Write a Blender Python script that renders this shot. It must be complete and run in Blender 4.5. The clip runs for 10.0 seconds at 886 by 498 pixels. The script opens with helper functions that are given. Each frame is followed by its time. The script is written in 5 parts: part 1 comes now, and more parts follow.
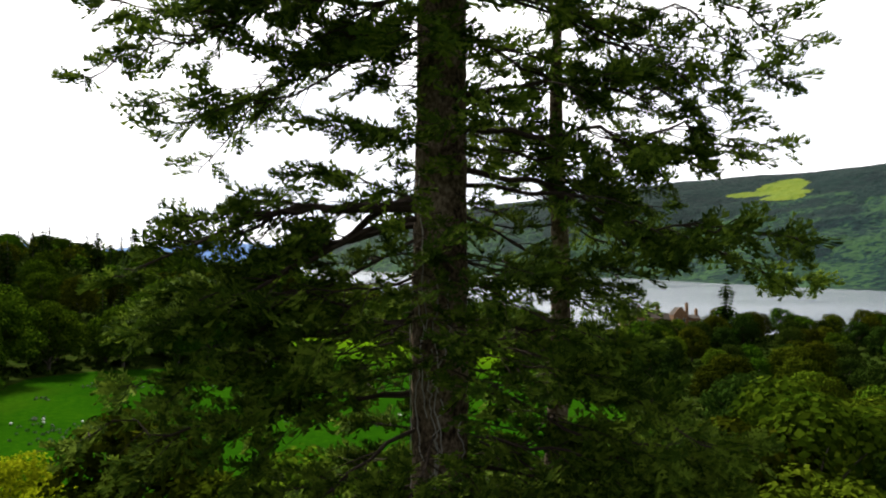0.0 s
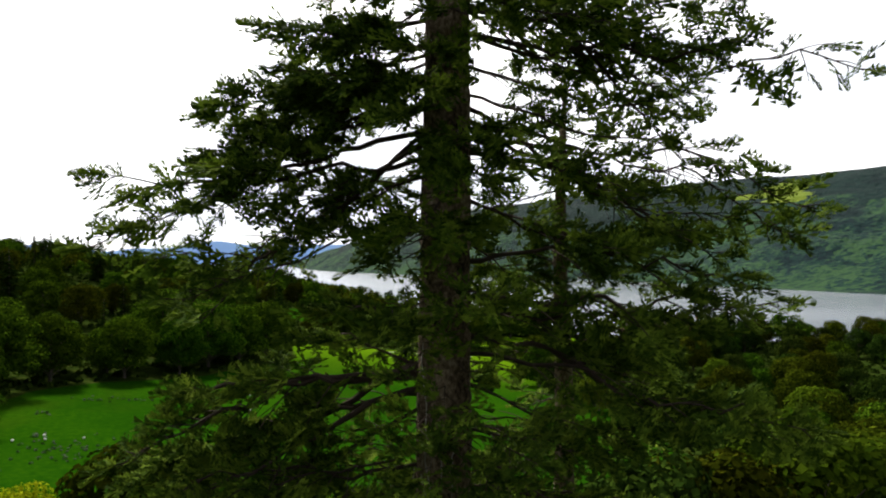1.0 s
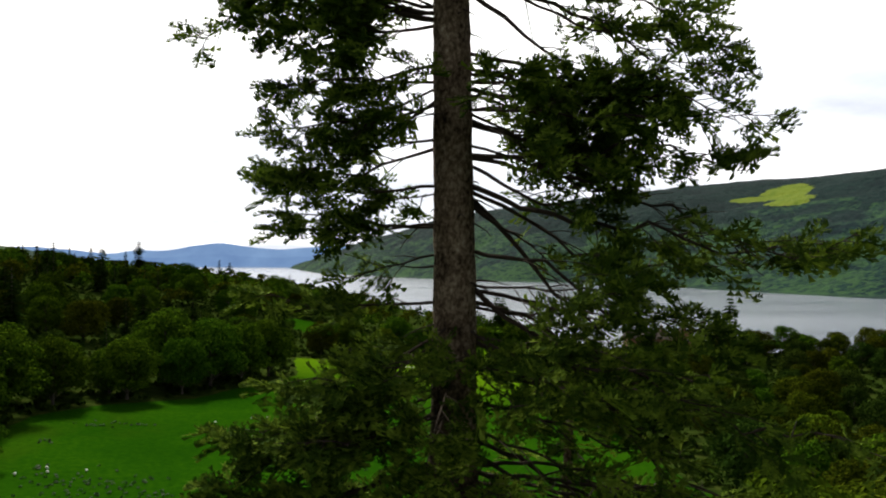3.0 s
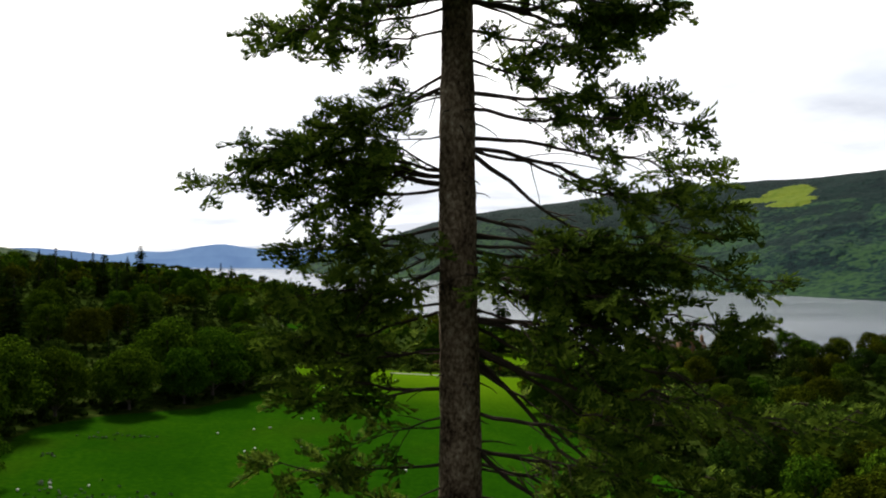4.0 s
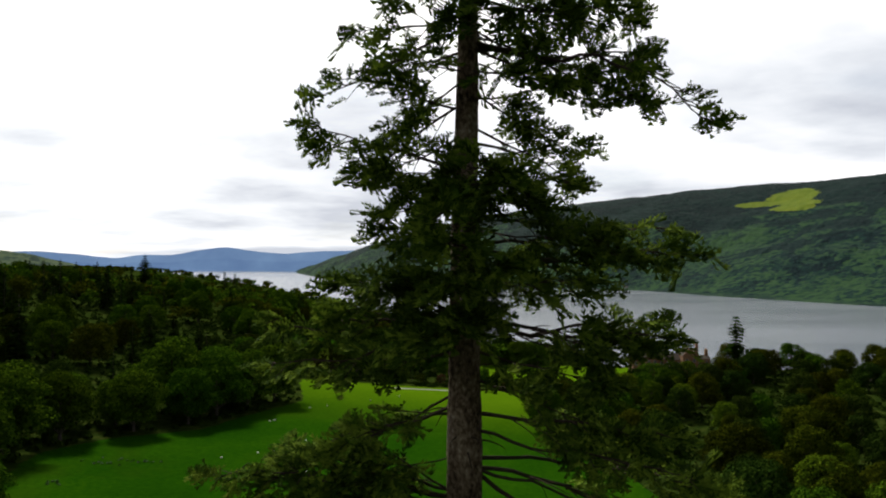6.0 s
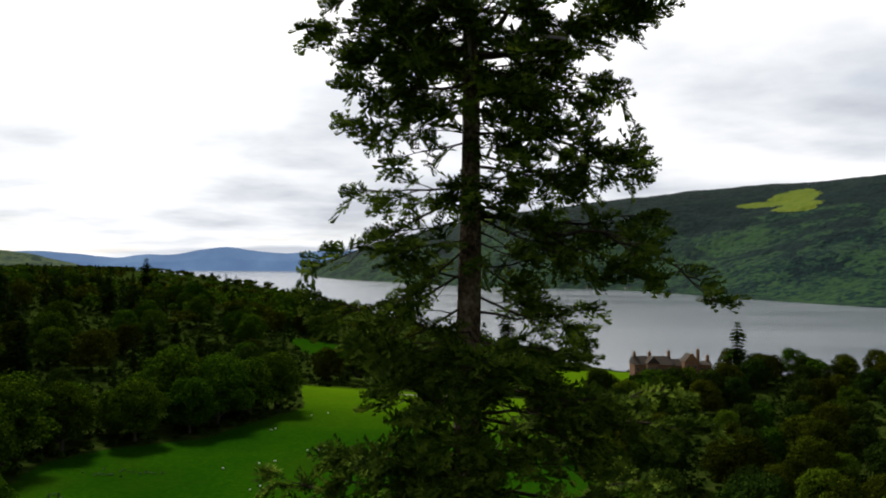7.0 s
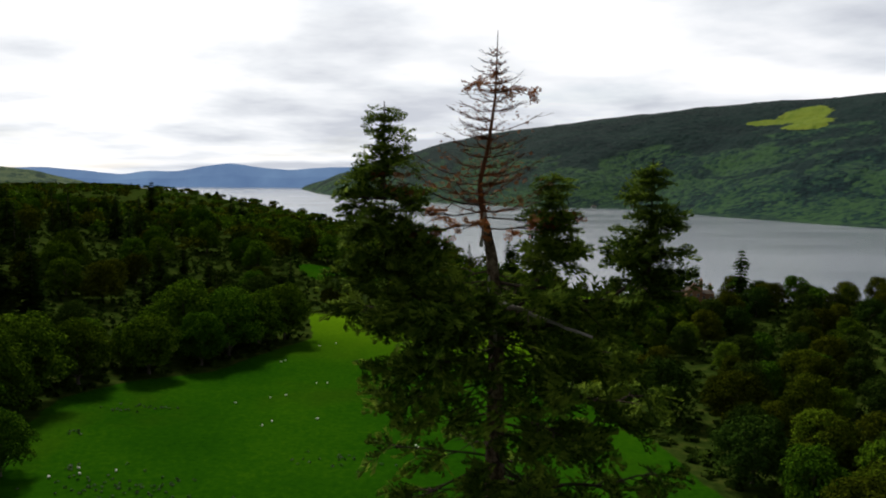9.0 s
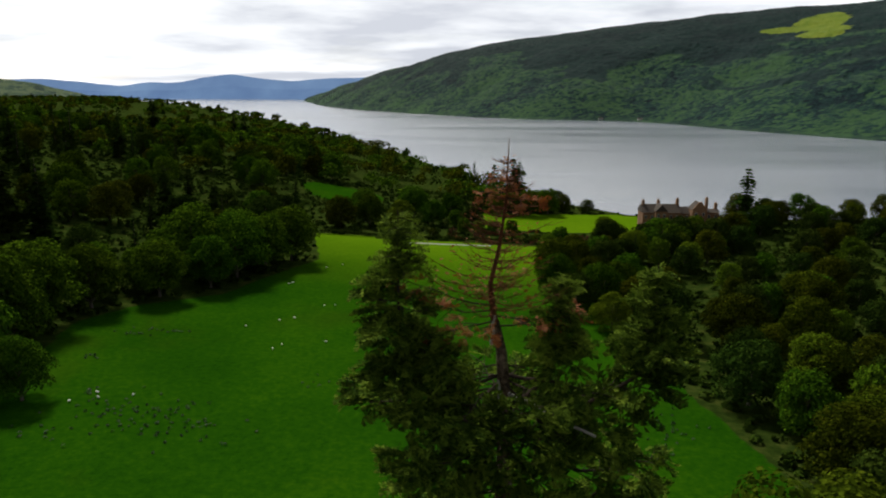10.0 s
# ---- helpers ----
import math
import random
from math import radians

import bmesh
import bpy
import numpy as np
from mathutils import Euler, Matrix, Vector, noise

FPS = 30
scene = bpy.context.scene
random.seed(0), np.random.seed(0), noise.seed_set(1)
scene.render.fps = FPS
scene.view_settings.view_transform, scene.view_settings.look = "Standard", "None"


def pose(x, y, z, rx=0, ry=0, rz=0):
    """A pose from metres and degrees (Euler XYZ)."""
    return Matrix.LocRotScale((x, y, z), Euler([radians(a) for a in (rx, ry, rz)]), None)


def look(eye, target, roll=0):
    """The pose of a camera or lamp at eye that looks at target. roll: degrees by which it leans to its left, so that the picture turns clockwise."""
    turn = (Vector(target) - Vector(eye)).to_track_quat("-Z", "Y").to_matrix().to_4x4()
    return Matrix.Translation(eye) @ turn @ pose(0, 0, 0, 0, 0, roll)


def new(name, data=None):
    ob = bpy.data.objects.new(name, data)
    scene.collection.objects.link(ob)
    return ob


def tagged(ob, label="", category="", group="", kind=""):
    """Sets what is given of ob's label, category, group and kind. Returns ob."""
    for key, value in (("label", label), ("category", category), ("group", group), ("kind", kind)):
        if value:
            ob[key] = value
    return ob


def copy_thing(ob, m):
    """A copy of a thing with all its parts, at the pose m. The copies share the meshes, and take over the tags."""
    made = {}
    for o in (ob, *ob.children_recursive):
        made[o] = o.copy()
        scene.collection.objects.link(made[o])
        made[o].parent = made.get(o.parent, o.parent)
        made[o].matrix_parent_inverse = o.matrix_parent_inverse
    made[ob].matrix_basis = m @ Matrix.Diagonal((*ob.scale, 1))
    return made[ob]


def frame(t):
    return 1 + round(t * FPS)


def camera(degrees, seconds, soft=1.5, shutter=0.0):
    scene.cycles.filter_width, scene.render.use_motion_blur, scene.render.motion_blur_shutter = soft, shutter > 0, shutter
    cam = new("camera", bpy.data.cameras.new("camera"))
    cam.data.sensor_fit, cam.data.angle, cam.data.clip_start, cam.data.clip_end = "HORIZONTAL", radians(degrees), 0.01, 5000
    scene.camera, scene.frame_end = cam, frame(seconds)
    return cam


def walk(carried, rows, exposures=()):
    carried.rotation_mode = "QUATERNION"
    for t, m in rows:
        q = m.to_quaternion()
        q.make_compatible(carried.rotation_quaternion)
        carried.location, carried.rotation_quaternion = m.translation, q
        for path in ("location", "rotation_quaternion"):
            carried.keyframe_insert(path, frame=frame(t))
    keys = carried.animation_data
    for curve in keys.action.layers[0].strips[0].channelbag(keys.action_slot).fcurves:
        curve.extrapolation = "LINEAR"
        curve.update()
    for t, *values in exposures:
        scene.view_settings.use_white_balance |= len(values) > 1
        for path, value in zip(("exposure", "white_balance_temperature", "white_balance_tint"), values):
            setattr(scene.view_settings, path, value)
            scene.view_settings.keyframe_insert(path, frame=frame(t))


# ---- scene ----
EXPOSURES = [(0.0, 0.78), (1.0, 0.60), (3.0, 0.34), (5.0, 0.02), (7.5, -0.20), (9.0, -0.20), (10.0, -0.08)]
SKY = 1.0
CLOUD_SEED = 3.7
# pastures high on the far hillside: way along the slope, height, half sizes
CLEARING = [(-712.0, 218.0, 88.0, 32.0), (-655.0, 182.0, 70.0, 20.0), (-790.0, 198.0, 60.0, 11.0)]
GRASS_TONES = [(0.0034, 0.0238, 0.00085), (0.0102, 0.0459, 0.00119), (0.0238, 0.0731, 0.0017), (0.0221, 0.0425, 0.00255)]
# lawn and far meadow: sunlight is put into these lighter, yellower tones
SUNLIT_LAWN_TONES = [(0.051, 0.1275, 0.0017), (0.102, 0.1785, 0.00425)]
cam = camera(62.0, 10.0, soft=2.0)
PATH = [
    (0, pose(0.135, 0.074, 12.215, 90.671, -0.346, -0.216)),
    (0.5, pose(0.128, 0.094, 13.667, 90.733, -0.363, -0.192)),
    (1, pose(0.071, 0.115, 15.117, 90.758, -0.383, -0.130)),
    (1.5, pose(0.019, 0.155, 16.561, 90.849, -0.271, -0.137)),
    (2, pose(0.025, 0.224, 17.994, 90.814, -0.277, -0.080)),
    (2.5, pose(0.000, 0.234, 19.500, 90.813, -0.336, -0.029)),
    (3, pose(-0.044, 0.214, 20.917, 90.829, -0.367, 0.033)),
    (4.5, pose(-0.162, -0.051, 25.099, 90.859, -0.273, 0.207)),
    (5, pose(-0.165, -0.105, 26.404, 90.856, -0.248, 0.283)),
    (5.5, pose(-0.190, -0.132, 27.866, 90.914, -0.270, 0.340)),
    (6, pose(-0.235, -0.199, 29.380, 91.023, -0.271, 0.411)),
    (7.5, pose(-0.317, -0.157, 33.950, 90.844, -0.276, 0.572)),
    (8, pose(-0.417, -0.134, 35.517, 90.043, -0.218, 0.654)),
    (8.5, pose(-0.557, -0.114, 37.134, 87.790, -0.289, 0.738)),
    (9, pose(-0.682, -0.083, 38.801, 84.444, -0.388, 0.880)),
    (9.5, pose(-0.796, -0.071, 40.500, 80.842, -0.325, 1.042)),
    (10, pose(-0.831, -0.065, 42.215, 77.649, -0.206, 1.228)),
]
walk(cam, PATH, EXPOSURES)

# ---- world and sun ----
SUN_ELEVATION, SUN_AZIMUTH = 48.0, 335.0      # degrees; azimuth clockwise from ahead (+y)
sun_dir = Vector((math.sin(radians(SUN_AZIMUTH)) * math.cos(radians(SUN_ELEVATION)),
                  math.cos(radians(SUN_AZIMUTH)) * math.cos(radians(SUN_ELEVATION)),
                  math.sin(radians(SUN_ELEVATION))))
sun = new("sun", bpy.data.lights.new("sun", "SUN"))
sun.data.energy, sun.data.angle, sun.data.color = 5.0, radians(10), (1.0, 0.94, 0.82)
sun.matrix_world = look(sun_dir * 400, (0, 0, 0))


class Nodes:
    """A short way to write node trees."""

    def __init__(self, tree):
        self.tree = tree
        tree.nodes.clear()

    def add(self, kind, inputs=None, operation="", use_clamp=False, data_type="", blend_type="", sky_type="", attribute_name="", sun=None):
        node = self.tree.nodes.new(kind)
        if operation:
            node.operation = operation
        if use_clamp:
            node.use_clamp = True
        if data_type:
            node.data_type = data_type
        if blend_type:
            node.blend_type = blend_type
        if attribute_name:
            node.attribute_name = attribute_name
        if sky_type:
            node.sky_type, node.sun_disc, node.sun_elevation, node.sun_rotation = sky_type, False, sun[0], sun[1]
        for key, value in (inputs or {}).items():
            self.put(node.inputs[key], value)
        return node

    def put(self, socket, value):
        if isinstance(value, bpy.types.NodeSocket):
            self.tree.links.new(value, socket)
        else:
            socket.default_value = value

    def math(self, op, a, b=0.0, clamp=False):
        return self.add("ShaderNodeMath", {0: a, 1: b}, operation=op, use_clamp=clamp).outputs[0]

    def ramp(self, fac, stops):
        node = self.add("ShaderNodeValToRGB", {0: fac})
        band = node.color_ramp.elements
        while len(band) < len(stops):
            band.new(0.5)
        for e, (at, col) in zip(band, stops):
            e.position, e.color = at, (*col, 1)
        return node.outputs[0]

    def mix(self, fac, a, b, blend="MIX"):
        node = self.add("ShaderNodeMix", data_type="RGBA", blend_type=blend)
        self.put(node.inputs[0], fac)
        self.put(node.inputs[6], a if isinstance(a, bpy.types.NodeSocket) else (*a, 1))
        self.put(node.inputs[7], b if isinstance(b, bpy.types.NodeSocket) else (*b, 1))
        return node.outputs[2]

    def noise(self, vector, scale, detail=4.0, rough=0.5, distortion=0.0):
        return self.add("ShaderNodeTexNoise", {"Vector": vector, "Scale": scale, "Detail": detail, "Roughness": rough,
                                               "Distortion": distortion}).outputs[0]


world = bpy.data.worlds.new("sky")
scene.world = world
world.use_nodes = True
W = Nodes(world.node_tree)
sky = W.add("ShaderNodeTexSky", sky_type="NISHITA", sun=(radians(SUN_ELEVATION), radians(SUN_AZIMUTH))).outputs[0]
direction = W.add("ShaderNodeTexCoord").outputs["Generated"]
sep = W.add("ShaderNodeSeparateXYZ", {0: direction})
height = W.math("ADD", W.math("MAXIMUM", sep.outputs[2], 0.0), 0.10)
flat = W.add("ShaderNodeCombineXYZ", {0: W.math("DIVIDE", sep.outputs[0], height), 1: W.math("DIVIDE", sep.outputs[1], height),
                                      2: CLOUD_SEED}).outputs[0]
thick = W.noise(flat, 0.42, 7.0, 0.52, 0.25)
thin = W.noise(flat, 1.7, 6.0, 0.55)
body = W.math("ADD", W.math("MULTIPLY", thick, 0.75), W.math("MULTIPLY", thin, 0.25))
body = W.math("SUBTRACT", body, W.math("SUBTRACT", W.math("MULTIPLY", W.math("MAXIMUM", W.math("SUBTRACT", sep.outputs[2], 0.06), 0.0), 0.60), 0.05))
cloud = W.ramp(body, [(0.41, (1.15, 1.15, 1.15)), (0.49, (0.99, 1.00, 1.03)), (0.56, (0.80, 0.83, 0.88)), (0.65, (0.58, 0.61, 0.68))])
# the cloud layer is brighter towards the hidden sun
dot = W.add("ShaderNodeVectorMath", {0: direction, 1: tuple(sun_dir)}, operation="DOT_PRODUCT").outputs["Value"]
glow = W.ramp(W.math("ADD", W.math("MULTIPLY", dot, 0.5), 0.5), [(0.25, (0.12, 0.124, 0.135)), (0.66, (1.03, 1.04, 1.06)), (1.0, (1.4, 1.38, 1.34))])
cloud = W.mix(1.0, cloud, glow, "MULTIPLY")
# and darkened overhead, out of view, to weaken the sky's fill light
overhead_dim = W.ramp(sep.outputs[2], [(0.36, (1.0, 1.0, 1.0)), (0.70, (0.17, 0.175, 0.185))])
cloud = W.mix(1.0, cloud, overhead_dim, "MULTIPLY")
blue = W.mix(1.0, sky, (0.10, 0.10, 0.10), "MULTIPLY")
veil = W.ramp(W.noise(flat, 0.6, 5.0), [(0.28, (0.65, 0.65, 0.65)), (0.45, (1, 1, 1))])
W.add("ShaderNodeOutputWorld", {0: W.add("ShaderNodeBackground", {0: W.mix(veil, blue, cloud), 1: SKY}).outputs[0]})


# ---- materials ----
def surface(name, tones, rough=0.8, grain=1.0, patch=0.1, bump=0.3, bump_scale=None, metal=0.0, vary=0.0, islands=False, spread=0.22, relief=0.02,
            translucent=0.0, specular=0.3, stretch=(1, 1, 1)):
    """A material with two scales of tone (grain and patch, in features a metre) and a fine relief."""
    m = bpy.data.materials.new(name)
    m.use_nodes = True
    N = Nodes(m.node_tree)
    at = N.add("ShaderNodeTexCoord").outputs["Object"]
    at = N.add("ShaderNodeMapping", {0: at, 3: stretch}).outputs[0]
    fine, broad = N.noise(at, grain, 5.0, 0.6), N.noise(at, patch, 3.0)
    fac = N.math("ADD", N.math("MULTIPLY", fine, 0.6), N.math("MULTIPLY", broad, 0.4))
    if islands:
        own = N.add("ShaderNodeNewGeometry").outputs["Random Per Island"]
        fac = N.math("ADD", N.math("MULTIPLY", fac, 0.78), N.math("MULTIPLY", own, spread))
    step = 0.44 / max(1, len(tones) - 1)
    col = N.ramp(fac, [(0.28 + i * step, t) for i, t in enumerate(tones)])
    if vary:
        own = N.add("ShaderNodeObjectInfo").outputs["Random"]
        hsv = N.add("ShaderNodeHueSaturation", {"Hue": N.math("ADD", N.math("MULTIPLY", N.math("SUBTRACT", own, 0.5), vary * 0.045), 0.5),
                                                "Value": N.math("ADD", N.math("MULTIPLY", N.math("FRACT", N.math("MULTIPLY", own, 7.13)), vary), 1 - vary / 2),
                                                "Color": col})
        col = hsv.outputs[0]
    bsdf = N.add("ShaderNodeBsdfPrincipled", {"Base Color": col, "Roughness": rough, "Metallic": metal, "Specular IOR Level": specular})
    if bump:
        b = N.add("ShaderNodeBump", {"Strength": bump, "Distance": relief, "Height": N.noise(at, bump_scale or grain * 2, 6.0, 0.65)})
        N.put(bsdf.inputs["Normal"], b.outputs[0])
    out = bsdf.outputs[0]
    if translucent:
        t = N.add("ShaderNodeBsdfTranslucent", {0: col})
        out = N.add("ShaderNodeMixShader", {0: translucent, 1: out, 2: t.outputs[0]}).outputs[0]
    N.add("ShaderNodeOutputMaterial", {0: out})
    return m


BARK = surface("fir_bark", [(0.008, 0.006, 0.004), (0.024, 0.017, 0.011), (0.110, 0.080, 0.052), (0.24, 0.19, 0.13), (0.42, 0.38, 0.30)], 0.95, 13.0, 1.6, 1.0, 16.0, stretch=(1.1, 1.1, 0.8), specular=0.05, relief=0.06)
TWIG = surface("twig_bark", [(0.022, 0.017, 0.013), (0.055, 0.042, 0.032)], 0.95, 12.0, 2.0, 0.5, specular=0.05)
DEAD_TWIG = surface("dead_twigs", [(0.050, 0.020, 0.010), (0.130, 0.052, 0.024)], 0.95, 12.0, 2.0, 0.4, specular=0.05)
BLEACHED = surface("bleached_wood", [(0.20, 0.18, 0.155), (0.42, 0.40, 0.36)], 0.85, 10.0, 2.0, 0.6, stretch=(2, 2, 0.4))
NEEDLES = surface("fir_needles", [(0.006, 0.014, 0.002), (0.036, 0.070, 0.007), (0.14, 0.205, 0.020)], 0.75, 2.2, 0.5, 0.0, islands=True, spread=0.31, translucent=0.22, specular=0.01)
RED_NEEDLES = surface("dead_needles", [(0.13, 0.034, 0.008), (0.21, 0.066, 0.014), (0.26, 0.115, 0.024)], 0.8, 3.0, 0.8, 0.0, islands=True, translucent=0.2)
LEAF_TONES = {
    "oak": [(0.0045, 0.0125, 0.0017), (0.026, 0.060, 0.003), (0.082, 0.142, 0.007)],
    "lime": [(0.014, 0.030, 0.002), (0.044, 0.074, 0.004), (0.100, 0.138, 0.008)],
    "olive": [(0.006, 0.010, 0.0008), (0.025, 0.034, 0.002), (0.070, 0.080, 0.0045)],
    "dark": [(0.005, 0.011, 0.002), (0.0145, 0.028, 0.0035), (0.036, 0.056, 0.006)],
    "golden": [(0.084, 0.1092, 0.00252), (0.2016, 0.2352, 0.00504), (0.336, 0.3528, 0.01008)],
    "copper": [(0.0252, 0.01176, 0.0084), (0.05208, 0.02352, 0.01512), (0.084, 0.042, 0.02184)],
}
LEAVES = {k: surface(k + "_leaves", t, 0.6, 0.8, 0.12, 0.0, islands=True, translucent=0.25 if k in ("lime", "golden") else 0.10, vary=0.7, specular=0.0) for k, t in LEAF_TONES.items()}
TRUNK = surface("tree_bark", [(0.04, 0.035, 0.028), (0.10, 0.085, 0.07)], 0.95, 4.0, 0.5, 0.6)
RUSH = surface("dark_rushes", [(0.010, 0.030, 0.006), (0.022, 0.050, 0.010)], 0.8, 0.6, 0.1, 0.0, islands=True)
GRAVEL = surface("pale_gravel", [(0.15, 0.15, 0.12), (0.25, 0.24, 0.20)], 0.95, 1.5, 0.1, 0.3)
FLEECE = surface("fleece", [(0.50, 0.49, 0.44), (0.70, 0.69, 0.64)], 0.95, 14.0, 3.0, 0.4)
SANDSTONE = surface("warm_sandstone", [(0.10, 0.052, 0.026), (0.17, 0.090, 0.045), (0.24, 0.14, 0.08)], 0.9, 0.9, 0.15, 0.4)
SLATE = surface("roof_slate", [(0.026, 0.020, 0.016), (0.060, 0.046, 0.036)], 0.95, 1.5, 0.2, 0.3)
GLASS = surface("window_glass", [(0.02, 0.022, 0.025), (0.04, 0.044, 0.05)], 0.08, 0.5, 0.1, 0.0, specular=0.6)
WHITE = surface("white_render", [(0.36, 0.36, 0.35), (0.5, 0.5, 0.49)], 0.9, 1.0, 0.2, 0.2)


def water_material():
    m = bpy.data.materials.new("loch_water")
    m.use_nodes = True
    N = Nodes(m.node_tree)
    at = N.add("ShaderNodeTexCoord").outputs["Object"]
    streak = N.add("ShaderNodeMapping", {0: at, 3: (0.25, 1.0, 1.0), 2: (0, 0, 0.5)}).outputs[0]
    ripple = N.math("ADD", N.noise(at, 0.45, 6.0, 0.65), N.math("MULTIPLY", N.noise(streak, 0.02, 5.0, 0.6), 2.0))
    b = N.add("ShaderNodeBump", {"Strength": 0.10, "Distance": 0.5, "Height": ripple})
    gloss = N.ramp(N.noise(streak, 0.006, 4.0, 0.6), [(0.35, (0.17, 0.17, 0.17)), (0.65, (0.27, 0.27, 0.27))])
    # base colour made paler to stand in for sky reflection the surface lacks
    bsdf = N.add("ShaderNodeBsdfPrincipled", {"Base Color": (0.135, 0.158, 0.195, 1), "Roughness": gloss, "IOR": 1.38,
                                              "Specular IOR Level": 0.5, "Normal": b.outputs[0]})
    N.add("ShaderNodeOutputMaterial", {0: bsdf.outputs[0]})
    return m


WATER = water_material()


def hill_material(name, wood, pasture, grain, patch, amount, clearing=None):
    """A wooded hillside: canopy tones with clearings of lighter green."""
    m = bpy.data.materials.new(name)
    m.use_nodes = True
    N = Nodes(m.node_tree)
    at = N.add("ShaderNodeTexCoord").outputs["Object"]
    tree = N.add("ShaderNodeTexVoronoi", {"Vector": at, "Scale": grain}).outputs["Color"]
    tone = N.math("ADD", N.math("MULTIPLY", N.noise(at, grain * 1.4, 4.0, 0.6), 0.4), N.math("MULTIPLY", N.noise(at, patch, 6.0, 0.65), 0.85))
    tone = N.math("ADD", N.math("SUBTRACT", tone, 0.20), N.math("MULTIPLY", N.add("ShaderNodeSeparateColor", {0: tree}).outputs[0], 0.24))
    col = N.ramp(tone, [(0.36, wood[0]), (0.50, wood[1]), (0.64, wood[2])])
    if clearing:
        high = N.math("MULTIPLY", N.add("ShaderNodeSeparateXYZ", {0: at}).outputs[2], 0.0022)
        stand = N.math("ADD", N.noise(N.add("ShaderNodeMapping", {0: at, 3: (1.0, 1.0, 2.2)}).outputs[0], 0.0042, 3.0, 0.5, 0.6), high)
        conifers = N.ramp(stand, [(0.70, (0, 0, 0)), (0.735, (1, 1, 1))])
        col = N.mix(conifers, col, N.ramp(tone, [(0.35, (0.002, 0.008, 0.010)), (0.65, (0.008, 0.022, 0.020))]))
    open_land = N.ramp(N.noise(at, patch * 0.8, 4.0, 0.55, 0.5), [(amount, (0, 0, 0)), (amount + 0.05, (1, 1, 1))])
    col = N.mix(open_land, col, pasture)
    if clearing:
        spot = N.add("ShaderNodeSeparateXYZ", {0: at})
        wave = N.math("MULTIPLY", N.math("SUBTRACT", N.noise(at, 0.022, 5.0, 0.6), 0.5), 2.0)
        along = N.math("SUBTRACT", N.math("MULTIPLY", spot.outputs[0], 0.73), N.math("MULTIPLY", spot.outputs[1], 0.68))
        for cx, cy, rx, ry in clearing:
            dx = N.math("DIVIDE", N.math("SUBTRACT", along, cx), rx)
            dy = N.math("DIVIDE", N.math("SUBTRACT", spot.outputs[2], cy), ry)
            ring = N.math("ADD", N.math("ADD", N.math("MULTIPLY", dx, dx), N.math("MULTIPLY", dy, dy)), wave)
            turf = N.mix(N.noise(at, 0.03, 4.0), (0.055, 0.11, 0.010), (0.16, 0.19, 0.022))
            col = N.mix(N.ramp(ring, [(0.80, (1, 1, 1)), (0.92, (0, 0, 0))]), col, turf)
    b = N.add("ShaderNodeBump", {"Strength": 0.8, "Distance": 6.0, "Height": N.noise(at, grain * 1.3, 4.0, 0.6)})
    bsdf = N.add("ShaderNodeBsdfPrincipled", {"Base Color": col, "Roughness": 0.95, "Specular IOR Level": 0.05, "Normal": b.outputs[0]})
    N.add("ShaderNodeOutputMaterial", {0: bsdf.outputs[0]})
    return m


# haze across the loch is put into the wood tones as extra blue
WOODED = hill_material("wooded_hillside", [(0.002, 0.009, 0.012), (0.007, 0.024, 0.021), (0.026, 0.062, 0.025)], (0.032, 0.062, 0.016), 0.10, 0.006, 0.70, CLEARING)
PASTURE = hill_material("hill_pasture", [(0.018, 0.040, 0.028), (0.035, 0.065, 0.038), (0.07, 0.10, 0.05)], (0.018, 0.038, 0.028), 0.05, 0.012, 0.55)


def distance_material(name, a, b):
    """Far hills seen through miles of air: a plain backdrop, its blue haze put in as a faint glow."""
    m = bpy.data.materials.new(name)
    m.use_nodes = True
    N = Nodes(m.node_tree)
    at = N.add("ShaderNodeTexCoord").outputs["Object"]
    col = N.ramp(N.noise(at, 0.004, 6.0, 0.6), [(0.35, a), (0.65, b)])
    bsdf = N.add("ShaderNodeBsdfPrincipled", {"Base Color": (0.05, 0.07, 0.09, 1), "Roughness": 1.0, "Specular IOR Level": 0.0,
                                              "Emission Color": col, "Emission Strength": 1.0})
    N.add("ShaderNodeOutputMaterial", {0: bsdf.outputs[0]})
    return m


FAR_HAZE = distance_material("far_hazy_hills", (0.11, 0.19, 0.36), (0.15, 0.25, 0.43))


# ---- mesh helpers ----
def mesh_of(name, verts, faces, material, smooth=False):
    me = bpy.data.meshes.new(name)
    me.from_pydata(np.asarray(verts, float), [], np.asarray(faces, int) if not isinstance(faces, list) else faces)
    me.materials.append(material)
    if smooth:
        me.polygons.foreach_set("use_smooth", [True] * len(me.polygons))
    me.update()
    return me


def child(name, me, parent, label=""):
    ob = new(name, me)
    ob.parent = parent
    return tagged(ob, label)


def part(name, bm, material, parent, label=""):
    me = bpy.data.meshes.new(name)
    bm.to_mesh(me)
    bm.free()
    me.materials.append(material)
    return child(name, me, parent, label)


